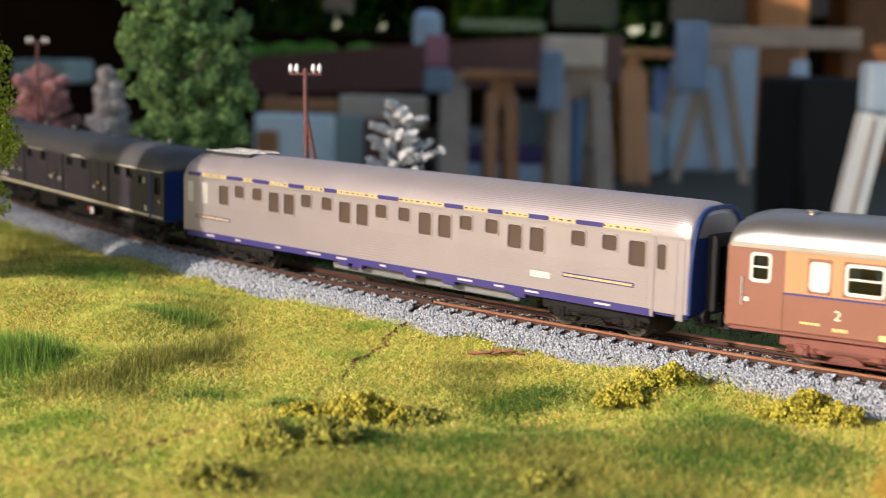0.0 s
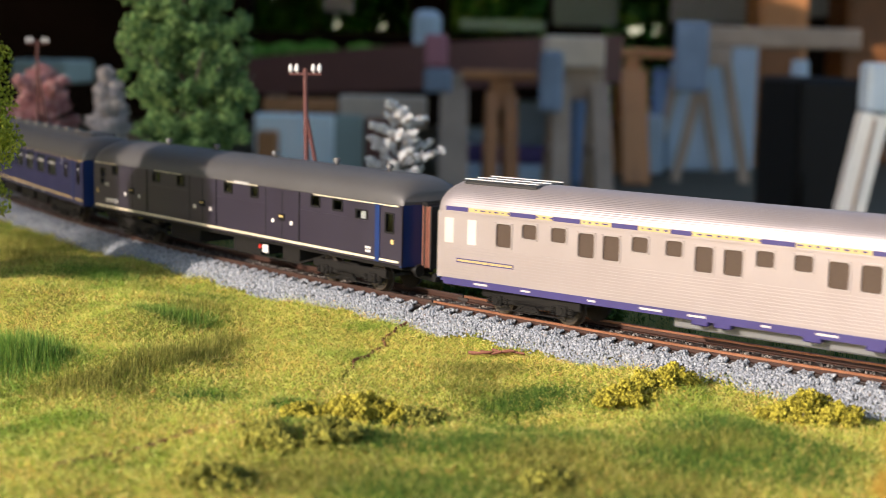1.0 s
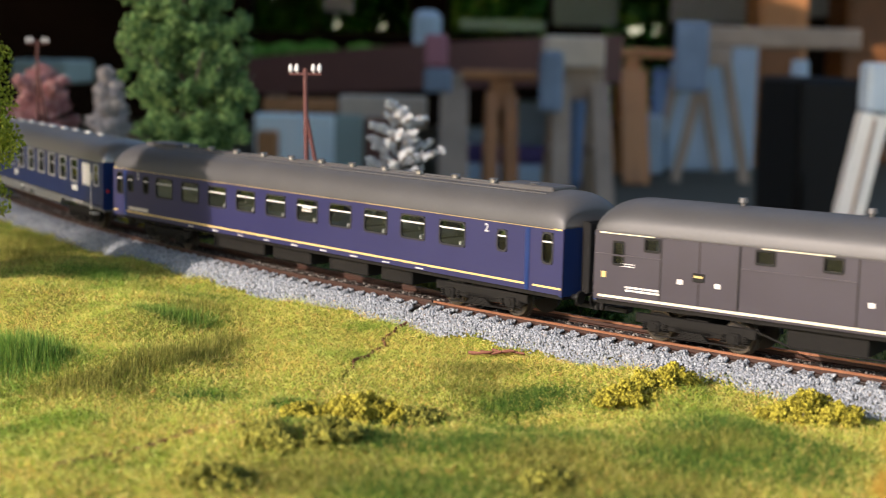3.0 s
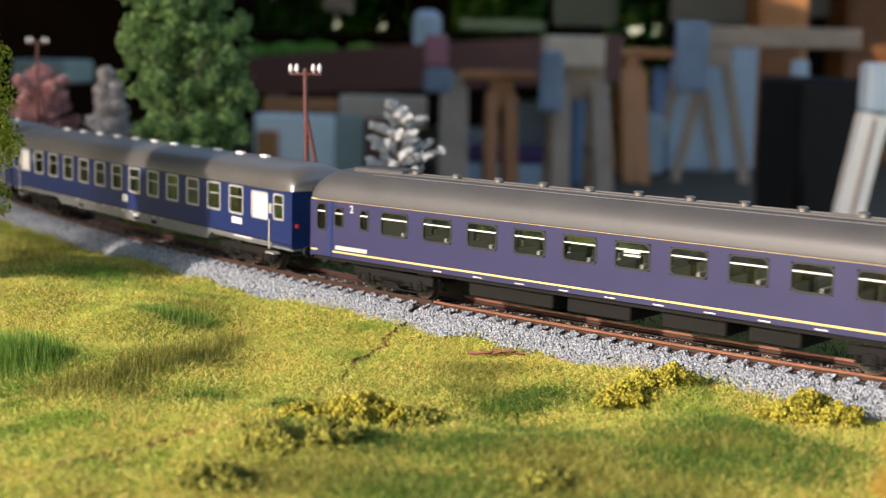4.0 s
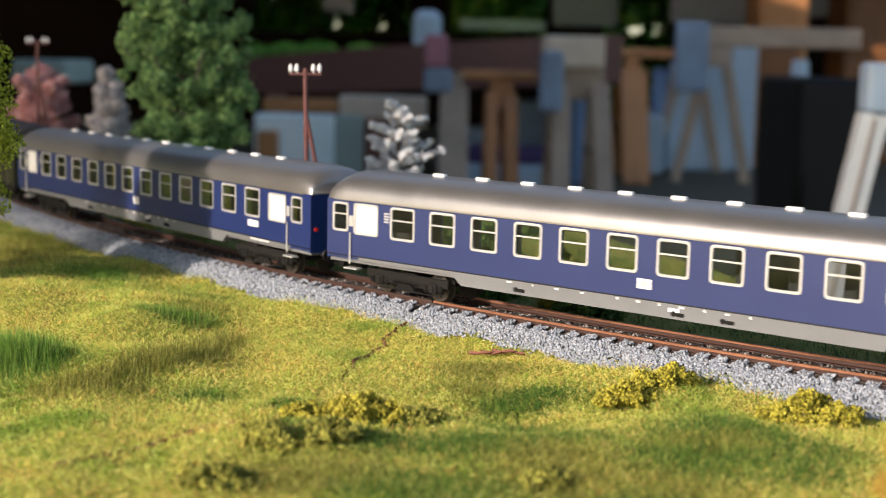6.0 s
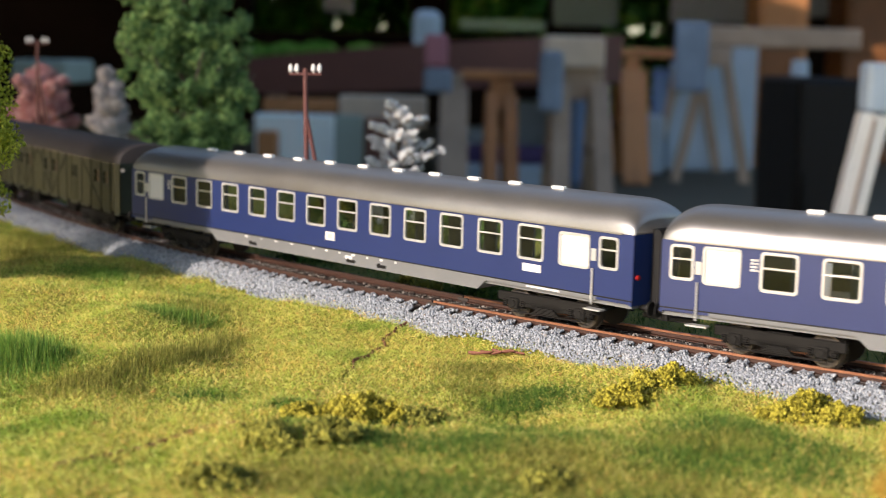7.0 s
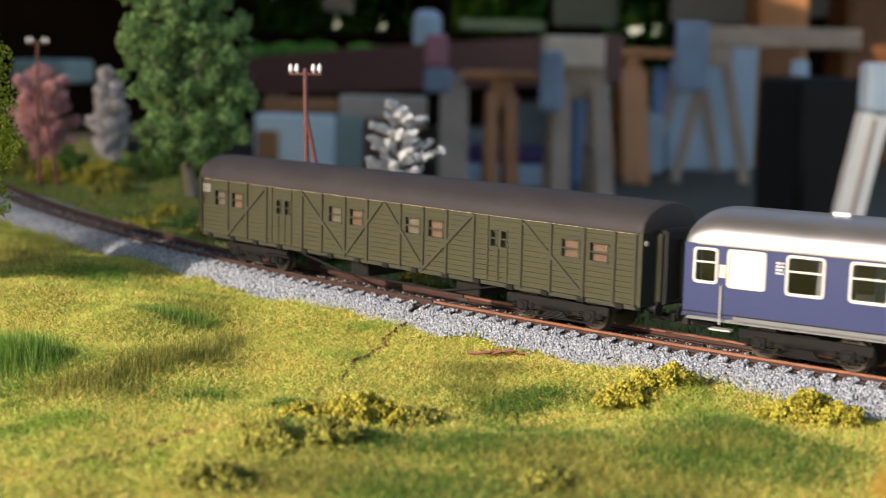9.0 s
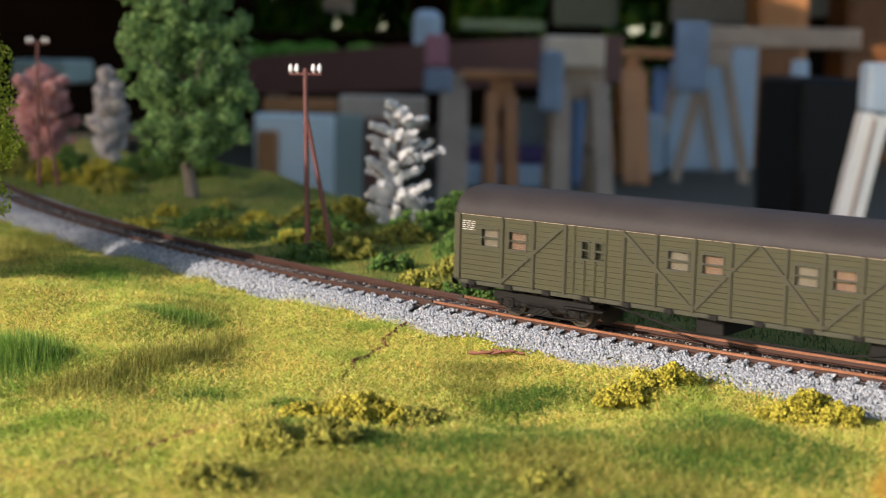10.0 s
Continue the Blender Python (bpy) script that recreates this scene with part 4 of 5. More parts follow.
aframe(1245, 6500, 600, 330, "weathered grey A-frame trestle", M_WOODGREY)
slab("long_beam", "broad weathered beam laid across the trestles", "beam", 1172, 1900, 6440, 6600, 152, 245, M_WOODGREY)
slab("plywood_box", "pale plywood box on a trestle", "box", 340, 552, 4900, 5080, 51, 163, M_WOODBEIGE)
slab("plywood_board", "pale tan plywood board under a module", "board", -420, -76, 5450, 5500, -200, -77, M_WOODBEIGE)
slab("plywood_board", "orange brown plywood board under a module", "board", -720, -425, 5460, 5500, -150, -95, M_WOOD)
slab("wooden_crate", "orange wooden crate under a module", "crate", -706, -631, 5180, 5280, FLOOR_Z, -211, M_WOOD)
slab("leaning_sheet", "pale cyan sheet leaning below the module", "sheet", -730, -425, 5300, 5330, FLOOR_Z, -148, M_CYAN)
slab("leaning_sheet", "grey-green sheet leaning below the module", "sheet", -430, -318, 5350, 5380, FLOOR_Z, -150, M_PANELGREY)
slab("dark_board", "dark brown board below the module", "board", -316, -180, 5380, 5420, FLOOR_Z, -160, M_FASCIA)
slab("cloth_bundle", "slate blue cloth bundle on the floor", "cloth", 531, 619, 6000, 6400, FLOOR_Z, 20, M_CLOTH, 30)
slab("purple_crate", "purple plastic crate on a pale crate", "crate", 78, 459, 6000, 6200, -375, -300, M_PURPLE, 12)
slab("pale_crate", "pale blue crate standing on the floor", "crate", 78, 459, 5990, 6210, FLOOR_Z, -379, M_PANELBLUE, 12)
slab("storage_box", "pale blue storage box standing behind the trestles", "box", 276, 469, 6300, 6500, FLOOR_Z, -111, M_PANELBLUE, 12)
slab("storage_box", "pale blue storage box standing behind the trestles", "box", 94, 190, 6250, 6450, FLOOR_Z, -238, M_PANELBLUE, 12)
slab("storage_box", "pale blue storage box standing behind the trestles", "box", 960, 1090, 6900, 7100, FLOOR_Z, -190, M_PANELBLUE, 12)
slab("hanging_cloth", "slate blue cloth hung over a trestle beam", "cloth", 1025, 1177, 6300, 6340, -58, 259, M_PANELSLATE, 14)
slab("leaning_sheet", "pale blue sheet standing against the trestle", "sheet", 1150, 1481, 7200, 7240, FLOOR_Z, 77, M_PANELBLUE)
slab("leaning_sheet", "pale blue sheet standing against the trestle", "sheet", 1488, 1621, 7300, 7340, FLOOR_Z, 175, M_PANELBLUE)
slab("leaning_sheet", "slate blue sheet standing against the trestle", "sheet", 1060, 1140, 7180, 7220, FLOOR_Z, 40, M_CLOTH)
ob = slab("tall_cupboard", "tall orange-brown wooden cupboard against the wall", "cupboard", 1668, 1937, 7560, 7900, FLOOR_Z, 900, M_WOOD, 10)
part("door", Shape().box(1684, 1900, 7544, 7558, -270, 160, 6), M_RUSTWOOD, ob)
part("door", Shape().box(1684, 1900, 7544, 7558, FLOOR_Z + 20, -285, 6), M_RUSTWOOD, ob)
part("drawer", Shape().box(1690, 1930, 7546, 7558, 260, 430, 6), M_WOOD, ob)
ob = slab("tall_cupboard", "brown wooden cupboard with a plain door", "cupboard", 2264, 2760, 8000, 8400, FLOOR_Z, 900, M_RUSTWOOD, 10)
part("door", Shape().box(2290, 2730, 7986, 7998, 130, 880, 6), M_RUSTWOOD, ob)
slab("white_board", "off-white display board on the far side", "board", 1422, 1949, 9000, 9040, 326, 900, M_GREYBOARD)
slab("white_board", "off-white display board on the far side", "board", 2251, 2561, 9000, 9040, 376, 900, M_GREYBOARD)
slab("grey_board", "pale grey-green display board on the far side", "board", 709, 1143, 9500, 9540, 296, 900, M_PANELGREY)
# sunlit strip of garden, its brightness put into a pale mint slab
slab("sunlit_strip", "pale mint slab standing in for a sunlit strip of garden", "board", 83, 659, 9500, 9900, 255, 330, M_SUNLITMINT)
slab("plastic_bottle", "pale blue plastic canister on the edge board", "canister", -161, -30, 6420, 6500, 60, 288, M_PANELBLUE, 30)
# bright sky showing through the hedge, put in as a white slab
slab("sky_gap_slab", "white slab standing in for a bright sky gap in the hedge", "sheet", -1040, -800, 11800, 11830, 415, 900, M_STEELWHITE)
slab("clamp_stand", "blue-grey clamp on the edge board", "clamp", -83, 20, 5000, 5060, -48, 40, M_PANELSLATE, 10)
slab("pink_clamp", "dusty pink clamp above the edge board", "clamp", -82, 2, 5000, 5060, 44, 160, M_PINKCLOTH, 10)
slab("hanging_cloth", "slate blue cloth hanging on a trestle", "cloth", 319, 400, 4800, 4850, -103, 110, M_PANELSLATE, 14)
ob = slab("black_cabinet", "matt black cabinet standing on the floor", "cabinet", 807, 966, 3200, 3600, FLOOR_Z, 56, M_BLACK, 10)
part("door", Shape().box(813, 960, 3186, 3199, FLOOR_Z + 40, 46, 3), M_BLACK, ob)
part("handle", Shape().box(820, 826, 3172, 3186, -260, -160, 2), M_FRAMEDK, ob)
ob = hall_thing("lamp_stand", "pale blue lamp head on a dark stand", "lamp stand")
part("shade", Shape().rod((1512, 6000, -33), (1512, 6000, 100), 44, 34, 14), M_PANELBLUE, ob, "pale blue shade")
part("stand", Shape().rod((1512, 6000, FLOOR_Z), (1512, 6000, -30), 14, 14, 10), M_BLACK, ob)
slab("storage_box", "pale grey storage box behind the trees", "box", -1250, -1086, 4000, 4300, -20, 48, M_PANELGREY)
slab("storage_box", "white storage box behind the trees", "box", -523, -474, 3000, 3100, -106, -73, M_STEELWHITE)
# white metal easel close behind the layout
ob = hall_thing("metal_easel", "off-white metal easel leg leaning outwards", "easel")
part("leg", Shape().beam((612, 2000, 20), (522, 2000, FLOOR_Z), 40, 24), M_STEELWHITE, ob)
part("leg_groove", Shape().beam((612, 1986, 14), (524, 1986, FLOOR_Z + 10), 4, 3), M_WOODGREY, ob)
part("leg", Shape().beam((648, 2030, 30), (800, 2030, FLOOR_Z), 34, 24), M_STEELWHITE, ob)
part("head", Shape().box(600, 640, 1985, 2040, 22, 94, 6), M_PANELBLUE, ob, "pale blue clamp head")
# garden beyond the openings
ob = hall_thing("hedge", "sunlit garden hedge outside the hall", "hedge", kind="stuff")
cs = [(-8000 + 16000 * rng.random(), 12600 + 900 * rng.random(), FLOOR_Z + 2600 * rng.random()) for _ in range(240)]
v1, f1 = clumps(cs, [rng.uniform(350, 700) for _ in cs], 0.0009, 110.0)
o = new("leaves", fast_mesh("leaves", v1, f1, [M_GARDEN]))
o.parent = ob

# ---- the train: coaches 1:87, local x forwards, y away from the camera, z above the rail head ----
TRAIN = []          # (thing, middle of the coach on the line, bogie spacing)
WHEELS = []         # wheelsets that turn


def wheelset_shape():
    s = Shape().rod((0, -11, 0), (0, 11, 0), 0.9, 0.9, 8)
    for sy in (-1, 1):
        s.rod((0, sy * 7.1, 0), (0, sy * 7.6, 0), 6.2, 6.2, 20)
        s.rod((0, sy * 7.6, 0), (0, sy * 9.9, 0), 5.45, 5.3, 20, k=1)
        s.rod((0, sy * 9.9, 0), (0, sy * 10.0, 0), 4.5, 4.3, 20)
        for i in range(6):
            w = i * math.pi / 3
            s.beam((math.cos(w) * 1.0, sy * 10.05, math.sin(w) * 1.0), (math.cos(w) * 4.2, sy * 10.05, math.sin(w) * 4.2), 0.5, 0.3)
    return s


WHEEL_MESH = wheelset_shape().mesh("wheelset", [M_WHEEL, M_TYRE])


def bogie(parent, x, yaw, mat, wb=28.7, heavy=False, ylim=13.2):
    s = Shape()
    for sy in (-1, 1):
        y0, y1 = sorted((sy * 11.6, sy * ylim))
        s.box(-wb / 2 - 7.5, wb / 2 + 7.5, y0, y1, 6.0, 9.2, 0.25)
        s.box(-wb / 2 - 5, wb / 2 + 5, y0, y1, 4.6, 6.2, 0.25)
        s.box(-7, 7, y0, y1, 4.4, 6.8, 0.25)
        s.loft([[(-wb / 2 - 5, y0, 6.8), (-wb / 2 - 5, y1, 6.8)], [(-7, y0, 4.6), (-7, y1, 4.6)]])
    s.box(-4, 4, -11.6, 11.6, 6.2, 9.4)
    b = part("bogie", s, mat, parent, at=mpose(x, 0, 0, rz=yaw))
    for sx in (-1, 1):
        for sy in (-1, 1):
            o1, o2 = sorted((sy * 12.0, sy * (ylim + 0.9)))
            q = Shape().box(sx * wb / 2 - 2.2, sx * wb / 2 + 2.2, o1, o2, 3.6, 7.4, 0.4).rod((sx * wb / 2, sy * (ylim + 0.6), 5.5), (sx * wb / 2, sy * (ylim + 1.3), 5.5), 1.4, 1.2, 10)
            part("axle_box", q, mat, b)
            for dx in (-3.9, 3.9):
                q = Shape()
                for i in range(4):
                    q.rod((sx * wb / 2 + dx, sy * (ylim - 0.2), 3.9 + i * 0.75), (sx * wb / 2 + dx, sy * (ylim - 0.2), 4.3 + i * 0.75), 1.05, 1.05, 8)
                part("coil_spring", q, mat, b)
        w = new("wheelset", WHEEL_MESH)
        w.parent = b
        w.matrix_basis = mpose(sx * wb / 2, 0, 5.45)
        WHEELS.append((w, sx * wb / 2))
    for sy in (-1, 1):
        q = Shape()
        for i in range(5):
            q.box(-5.5 + i * 0.5, 5.5 - i * 0.5, *sorted((sy * (ylim - 0.1), sy * (ylim + 0.9))), 3.2 + i * 0.45, 3.55 + i * 0.45)
        part("leaf_spring", q, mat, b)
        part("brake_rod", Shape().rod((-wb / 2, sy * (ylim + 0.2), 2.6), (wb / 2, sy * (ylim + 0.2), 2.9), 0.3, 0.3, 6), mat, b)
    return b


def profile(hw, zg, zt, n=18, power=2.3):
    pts = []
    for i in range(n + 1):
        w = math.pi * i / n
        c, s = math.cos(w), math.sin(w)
        pts.append((-hw * math.copysign(abs(c) ** (2 / power), c), zg + (zt - zg) * abs(s) ** (2 / power)))
    return pts


def roof_shape(L, hw, zg, zt, dome=10.0, drop=5.0, n=18, power=2.3, ribs=0, over=0.35, thick=0.7):
    """A curved roof from end to end with domed ends, open underneath, with a rain strip along its edges."""
    s = Shape()
    base = profile(hw + over, zg, zt, n * (5 if ribs else 1), power)
    if ribs:
        base = [(y, z + (0.16 if i % 2 else 0.0)) for i, (y, z) in enumerate(base)]
    stations = [(-L / 2 + dome * (1 - math.cos(radians(90 * i / 6))), math.sin(radians(90 * i / 6))) for i in range(7)]
    stations += [(-x, k) for x, k in reversed(stations)]
    rows = []
    for x, k in stations:
        rows.append([(x, y * (0.93 + 0.07 * k), zg + (z - zg) * (1 - drop / (zt - zg) * (1 - k))) for y, z in base])
    s.loft(rows)
    for r in (rows[0], rows[-1]):
        m = len(s.v)
        s.v += r
        s.f.append(tuple(range(m, m + len(r))))
        s.k.append(0)
    for sy in (-1, 1):
        s.box(-L / 2 + dome * 0.4, L / 2 - dome * 0.4, *sorted((sy * (hw - 0.2), sy * (hw + over + 0.2))), zg - 0.3, zg + 0.25)
    return s


def coach(name, label, A, B, L, hw, zs, zg, zt, wins, m_side, m_roof, m_end, m_bogie, m_frame=None, doors=(), panels=(), both=True,
          ft=0.55, fr=0.9, dome=9.0, drop=5.5, ribs=0, thick=0.8, inner=None, bar=0.0, m_bar=None, glass=True, power=2.3, wb=28.7, end_inset=0.0, floor_m=None, far_wins=None, plank=False, pane_mat=None):
    """A coach with hollow body. wins: (x, width, z0, z1); returns the thing."""
    root = thing(name, label, "railway coach", "coaches of the train")
    TRAIN.append((root, A, B))
    holes = [(x - w / 2, x + w / 2, a, b) for x, w, a, b in (*wins, *panels)]
    far_holes = holes if far_wins is None else [(x - w / 2, x + w / 2, a, b) for x, w, a, b in far_wins]
    if not plank:
        part("side_wall", Shape().holed(-L / 2, L / 2, zs, zg, holes, -hw, -hw + thick), m_side, root)
    else:
        n = plank
        h = (zg - zs) / n
        for i in range(n):
            z0 = zs + i * h
            hs = [q for q in holes if q[2] < z0 + h and q[3] > z0]
            part("plank", Shape().holed(-L / 2, L / 2, z0 + 0.11, z0 + h - 0.11, hs, -hw + random.uniform(-.05, .05), -hw + thick), m_side, root)
        part("wall_lining", Shape().holed(-L / 2, L / 2, zs, zg, holes, -hw + 0.35, -hw + thick + 0.2), M_GREENDK, root)
    part("side_wall", Shape().holed(-L / 2, L / 2, zs, zg, far_holes, hw, hw - thick), m_side, root)
    part("roof", roof_shape(L, hw, zg, zt, dome, drop, power=power, ribs=ribs), m_roof, root, smooth=not ribs)
    for sx in (-1, 1):
        x = sx * (L / 2 - 0.1)
        e = Shape().holed(-hw + 0.05, hw - 0.05, zs - 0.5, zg, [(-5, 5, zs, 32)], 0, 1)
        e.v = [(x - sx * v[1], v[0], v[2]) for v in e.v]
        part("end_wall", e, m_end, root)
        g = Shape().holed(-5.8, 5.8, 12.5, 36.5, [(-3.6, 3.6, 13.5, 33.5)], 0, 3.2)
        g.v = [(sx * (L / 2 - 0.1) + sx * v[1], v[0], v[2]) for v in g.v]
        gw_ = part("gangway", g, M_RUBBER, root, "black folded gangway")
        for i in range(3):
            f_ = Shape().holed(-6.4, 6.4, 12.2, 37.2, [(-5.75, 5.75, 12.1, 36.4)], 0, 0.4)
            f_.v = [(sx * (L / 2 + 0.3 + i + v[1]), v[0], v[2]) for v in f_.v]
            part("fold", f_, M_RUBBER, gw_)
        part("inner_door", Shape().box(*sorted((x - sx * 1.2, x - sx * 1.6)), -5, 5, zs, 32.2), M_BLACK, root)
        for sy in (-1, 1):
            q = Shape().rod((sx * (L / 2 - 1), sy * 10, 11.2), (sx * (L / 2 + 3.0), sy * 10, 11.2), 1.0, 1.0, 10).rod((sx * (L / 2 + 3.0), sy * 10, 11.2), (sx * (L / 2 + 3.6), sy * 10, 11.2), 2.6, 2.3, 14)
            part("buffer", q, M_BLACK, root)
        part("coupler", Shape().box(*sorted((sx * (L / 2 - 6), sx * (L / 2 + 4.5))), -2.2, 2.2, 6.2, 8.0, 0.3).box(*sorted((sx * (L / 2 + 3), sx * (L / 2 + 5.4))), -3.6, 3.6, 6.4, 9.6, 0.3), M_BLACK, root)
    part("underframe", Shape().box(-L / 2 + 0.8, L / 2 - 0.8, -hw + 1.2, hw - 1.2, zs - 1.6, zs + 0.8), m_frame or M_FRAMEDK, root)
    part("inner_floor", Shape().box(-L / 2 + 1, L / 2 - 1, -hw + thick + .1, hw - thick - .1, zs + 0.85, zs + 1.8), floor_m or M_DARKINSIDE, root)
    for sx in (-1, 1):
        bogie(root, sx * B / 2, sx * math.degrees(B / 2 / RAD), m_bogie, wb)
    protos = {}
    for k, (lst, is_panel) in enumerate(((wins, False), (panels, True))):
        for x, w, a, b in lst:
            key = (w, a, b, is_panel)
            for sy in ((-1, 1) if (both and far_wins is None) else (-1,)):
                m = mpose(x, 0, 0) if sy < 0 else mpose(x, 0, 0, rz=180)
                if key in protos:
                    again(protos[key], m)
                    continue
                s = Shape().ring(-w / 2 + ft, w / 2 - ft, a + ft, b - ft, -hw - 0.22, -hw + 0.5, ft + 0.15, fr)
                if bar and not is_panel:
                    zb = a + (b - a) * bar
                    s.box(-w / 2 + ft, w / 2 - ft, -hw - 0.12, -hw + 0.25, zb - 0.28, zb + 0.28, k=1)
                wob = part("window", s, [m_frame_of(name), m_bar or m_frame_of(name)], root, at=m)
                pane = Shape().box(-w / 2 + 0.1, w / 2 - 0.1, -hw + 0.42, -hw + 0.56, a + 0.1, b - 0.1)
                p = part("pane", pane, M_WHITE if is_panel else (pane_mat or M_GLASS), wob, "white opaque pane" if is_panel else "")
                protos[key] = wob
    return root


FRAME_OF = {}


def m_frame_of(name):
    return FRAME_OF.get(name, M_FRAME)


def strip(root, name, x0, x1, z0, z1, hw, mat, label="", proud=0.06):
    return part(name, Shape().box(x0, x1, -hw - proud, -hw + 0.2, z0, z1), mat, root, label)


def bars(root, x0, x1, z, rows, h, hw, mat, seed, gap=0.35, name="lettering"):
    """Unreadable small lettering as short bars."""
    r = random.Random(seed)
    s = Shape()
    for i in range(rows):
        x = x0
        while x < x1:
            w = min(r.uniform(0.5, 2.2), x1 - x)
            s.box(x, x + w, -hw - 0.05, -hw + 0.1, z - i * (h + 0.35), z - i * (h + 0.35) + h)
            x += w + gap
    part(name, s, mat, root)


def figure(root, text, x, z, size, hw, mat, label):
    """A painted figure on the coach side."""
    cu = bpy.data.curves.new("class_figure", "FONT")
    cu.body, cu.size, cu.extrude, cu.align_x = text, size * MM, 0.06 * MM, "CENTER"
    src = bpy.data.objects.new("class_figure", cu)
    me = bpy.data.meshes.new_from_object(src)
    bpy.data.objects.remove(src)
    me.materials.clear()
    me.materials.append(mat)
    ob = new("class_figure", me)
    ob.parent = root
    ob.matrix_basis = mpose(x, -hw - 0.08, z, rx=90)
    return tagged(ob, label)


def seats(root, xs, hw, z, mat, h=11.0):
    first = None
    for x in xs:
        if first is None:
            s = Shape()
            for y0, y1 in ((-hw + 1.4, -2.2), (4.5, hw - 1.4)):
                s.box(-0.7, 0.7, y0, y1, z, z + h, 0.25).box(-4.5, 4.5, y0, y1, z, z + 4.2, 0.3)
            first = part("seat_row", s, mat, root, at=mpose(x, 0, 0))
        else:
            again(first, mpose(x, 0, 0))


HW = 16.2
# 1 -- brown and ochre coach at the front
FRAME_OF["brown_coach"] = M_FRAME
brown = coach("brown_coach", "chestnut and ochre two-tone railway coach with grey roof", 279, 190, 268, HW, 11.5, 36.6, 47.0,
              [(-123.2, 6.6, 25.6, 34.6)] + [(-91 + i * 20.6, 11.8, 24.4, 33.8) for i in range(10)] + [(123.2, 6.6, 25.6, 34.6)],
              M_BROWN, M_ROOFSILVER, M_BROWN, M_REDBOGIE, M_REDBOGIE, panels=[(-104.7, 6.0, 24.6, 33.4), (106.2, 6.0, 24.6, 33.4)], bar=0.52, ft=0.8, dome=13, drop=5)
xs_ = sorted([(-91 + i * 20.6 - 5.9, -91 + i * 20.6 + 5.9) for i in range(10)] + [(-107.7, -101.7), (103.2, 109.2)])
strip(brown, "waist_stripe", -117, 117, 22.6, 23.3, HW, M_INDIGO, "dark waist line", 0.12)
part("upper_panel", Shape().holed(-117, 117, 23.3, 36.4, [(a - .7, b + .7, 23.7, 34.5) for a, b in xs_], -HW - 0.10, -HW + 0.1), M_OCHRE, brown, "ochre tan upper panel")
strip(brown, "eaves_strip", -133, 133, 36.0, 37.6, HW, M_ROOFSILVER, "", 0.45)
bars(brown, -110, -104, 14.2, 1, 0.7, HW + .05, M_YELLOW, 3)
bars(brown, -100, -95.5, 13.0, 1, 1.0, HW + .05, M_YELLOW, 4)
figure(brown, "2", -98.7, 16.4, 4.4, HW, M_CREAM, "cream class figure")
strip(brown, "yellow_label", -86, -76, 11.9, 13.6, HW, M_YELLOW, "yellow label strip", 0.08)
part("handrail", Shape().rod((-128.8, -HW - 0.5, 18), (-128.8, -HW - 0.5, 27), 0.22, 0.22, 6), M_FRAME, brown)
part("door_handle", Shape().box(-128.0, -126.4, -HW - 0.7, -HW, 19.2, 20.6, 0.15), M_CREAM, brown, "cream door handle")
part("door_pillar", Shape().box(-117.6, -115.6, -HW - 0.3, -HW + 0.2, 11.5, 36), M_BROWN, brown)
for i in range(8):
    x = -112 + i * 32
    part("roof_vent", Shape().rod((x, -4, 44), (x, -4, 47.2), 1.6, 1.6, 12).rod((x, -4, 47.2), (x, -4, 47.8), 2.2, 1.8, 12), M_ROOFSILVER, brown)
    part("roof_rail", Shape().box(x - 6, x + 12, -11.2, -10.4, 43.4, 44.6), M_ROOFSILVER, brown)
for x in (-60, -20, 30, 70):
    part("equipment_box", Shape().box(x - 11, x + 11, -12, 12, 3.5, 10.2, 0.4), M_REDBOGIE, brown)

# 2 -- silver sleeping car
FRAME_OF["silver_sleeping_car"] = M_SILVER
prs = []
tall, low = (25.0, 34.2), (29.0, 35.0)
base = [(-105.6, 7.4, *tall), (-94.7, 7.0, *low), (-82.6, 7.0, *low), (-71.5, 7.4, *tall), (-61.7, 7.4, *tall), (-50.8, 7.0, *low), (-38.2, 7.0, *low),
        (-27.4, 7.4, *tall), (-17.2, 7.4, *tall), (-6.5, 7.0, *low), (6.1, 7.0, *low), (17.3, 7.4, *tall), (27.5, 7.4, *tall), (38.2, 7.0, *low), (50.8, 7.0, *low),
        (61.8, 7.4, *tall), (72.0, 7.4, *tall), (90.2, 7.0, *low), (103.4, 7.0, *low), (114.7, 7.6, *tall), (124.4, 4.4, *tall)]
silver = coach("silver_sleeping_car", "champagne silver ribbed sleeping car with indigo and yellow name band", 0, 190, 270, HW, 12.0, 36.3, 47.2, base,
               M_SILVER, M_SILVER, M_ENDBLUE, M_FRAMEDK, M_INDIGO, ribs=1, ft=0.45, fr=1.0, dome=7, drop=3.5, both=False, floor_m=M_TANWALL, pane_mat=M_TANPANE,
               far_wins=[(-100 + i * 20, 7, 27, 34) for i in range(11)])
part("compartment_wall", Shape().box(-118, 118, -15.0, -14.7, 13.9, 36), M_TANWALL, silver, "tan compartment wall seen through the windows")
for i, x in enumerate((-129.8, -119.5)):
    strip(silver, "blanked_window", x - 2.0, x + 2.0, 25.0, 34.0, HW, M_PALE, "pale blanked window", 0.1)
for i in range(11):
    part("rib", Shape().box(-131, 119, -HW - 0.22, -HW + 0.1, 13.0 + i * 1.05, 13.45 + i * 1.05), M_SILVER, silver)
strip(silver, "name_band", -131, 120, 36.9, 38.3, HW - 0.5, M_BAND, "yellow name band along the roof edge", 1.1)
r = random.Random(5)
x = -131
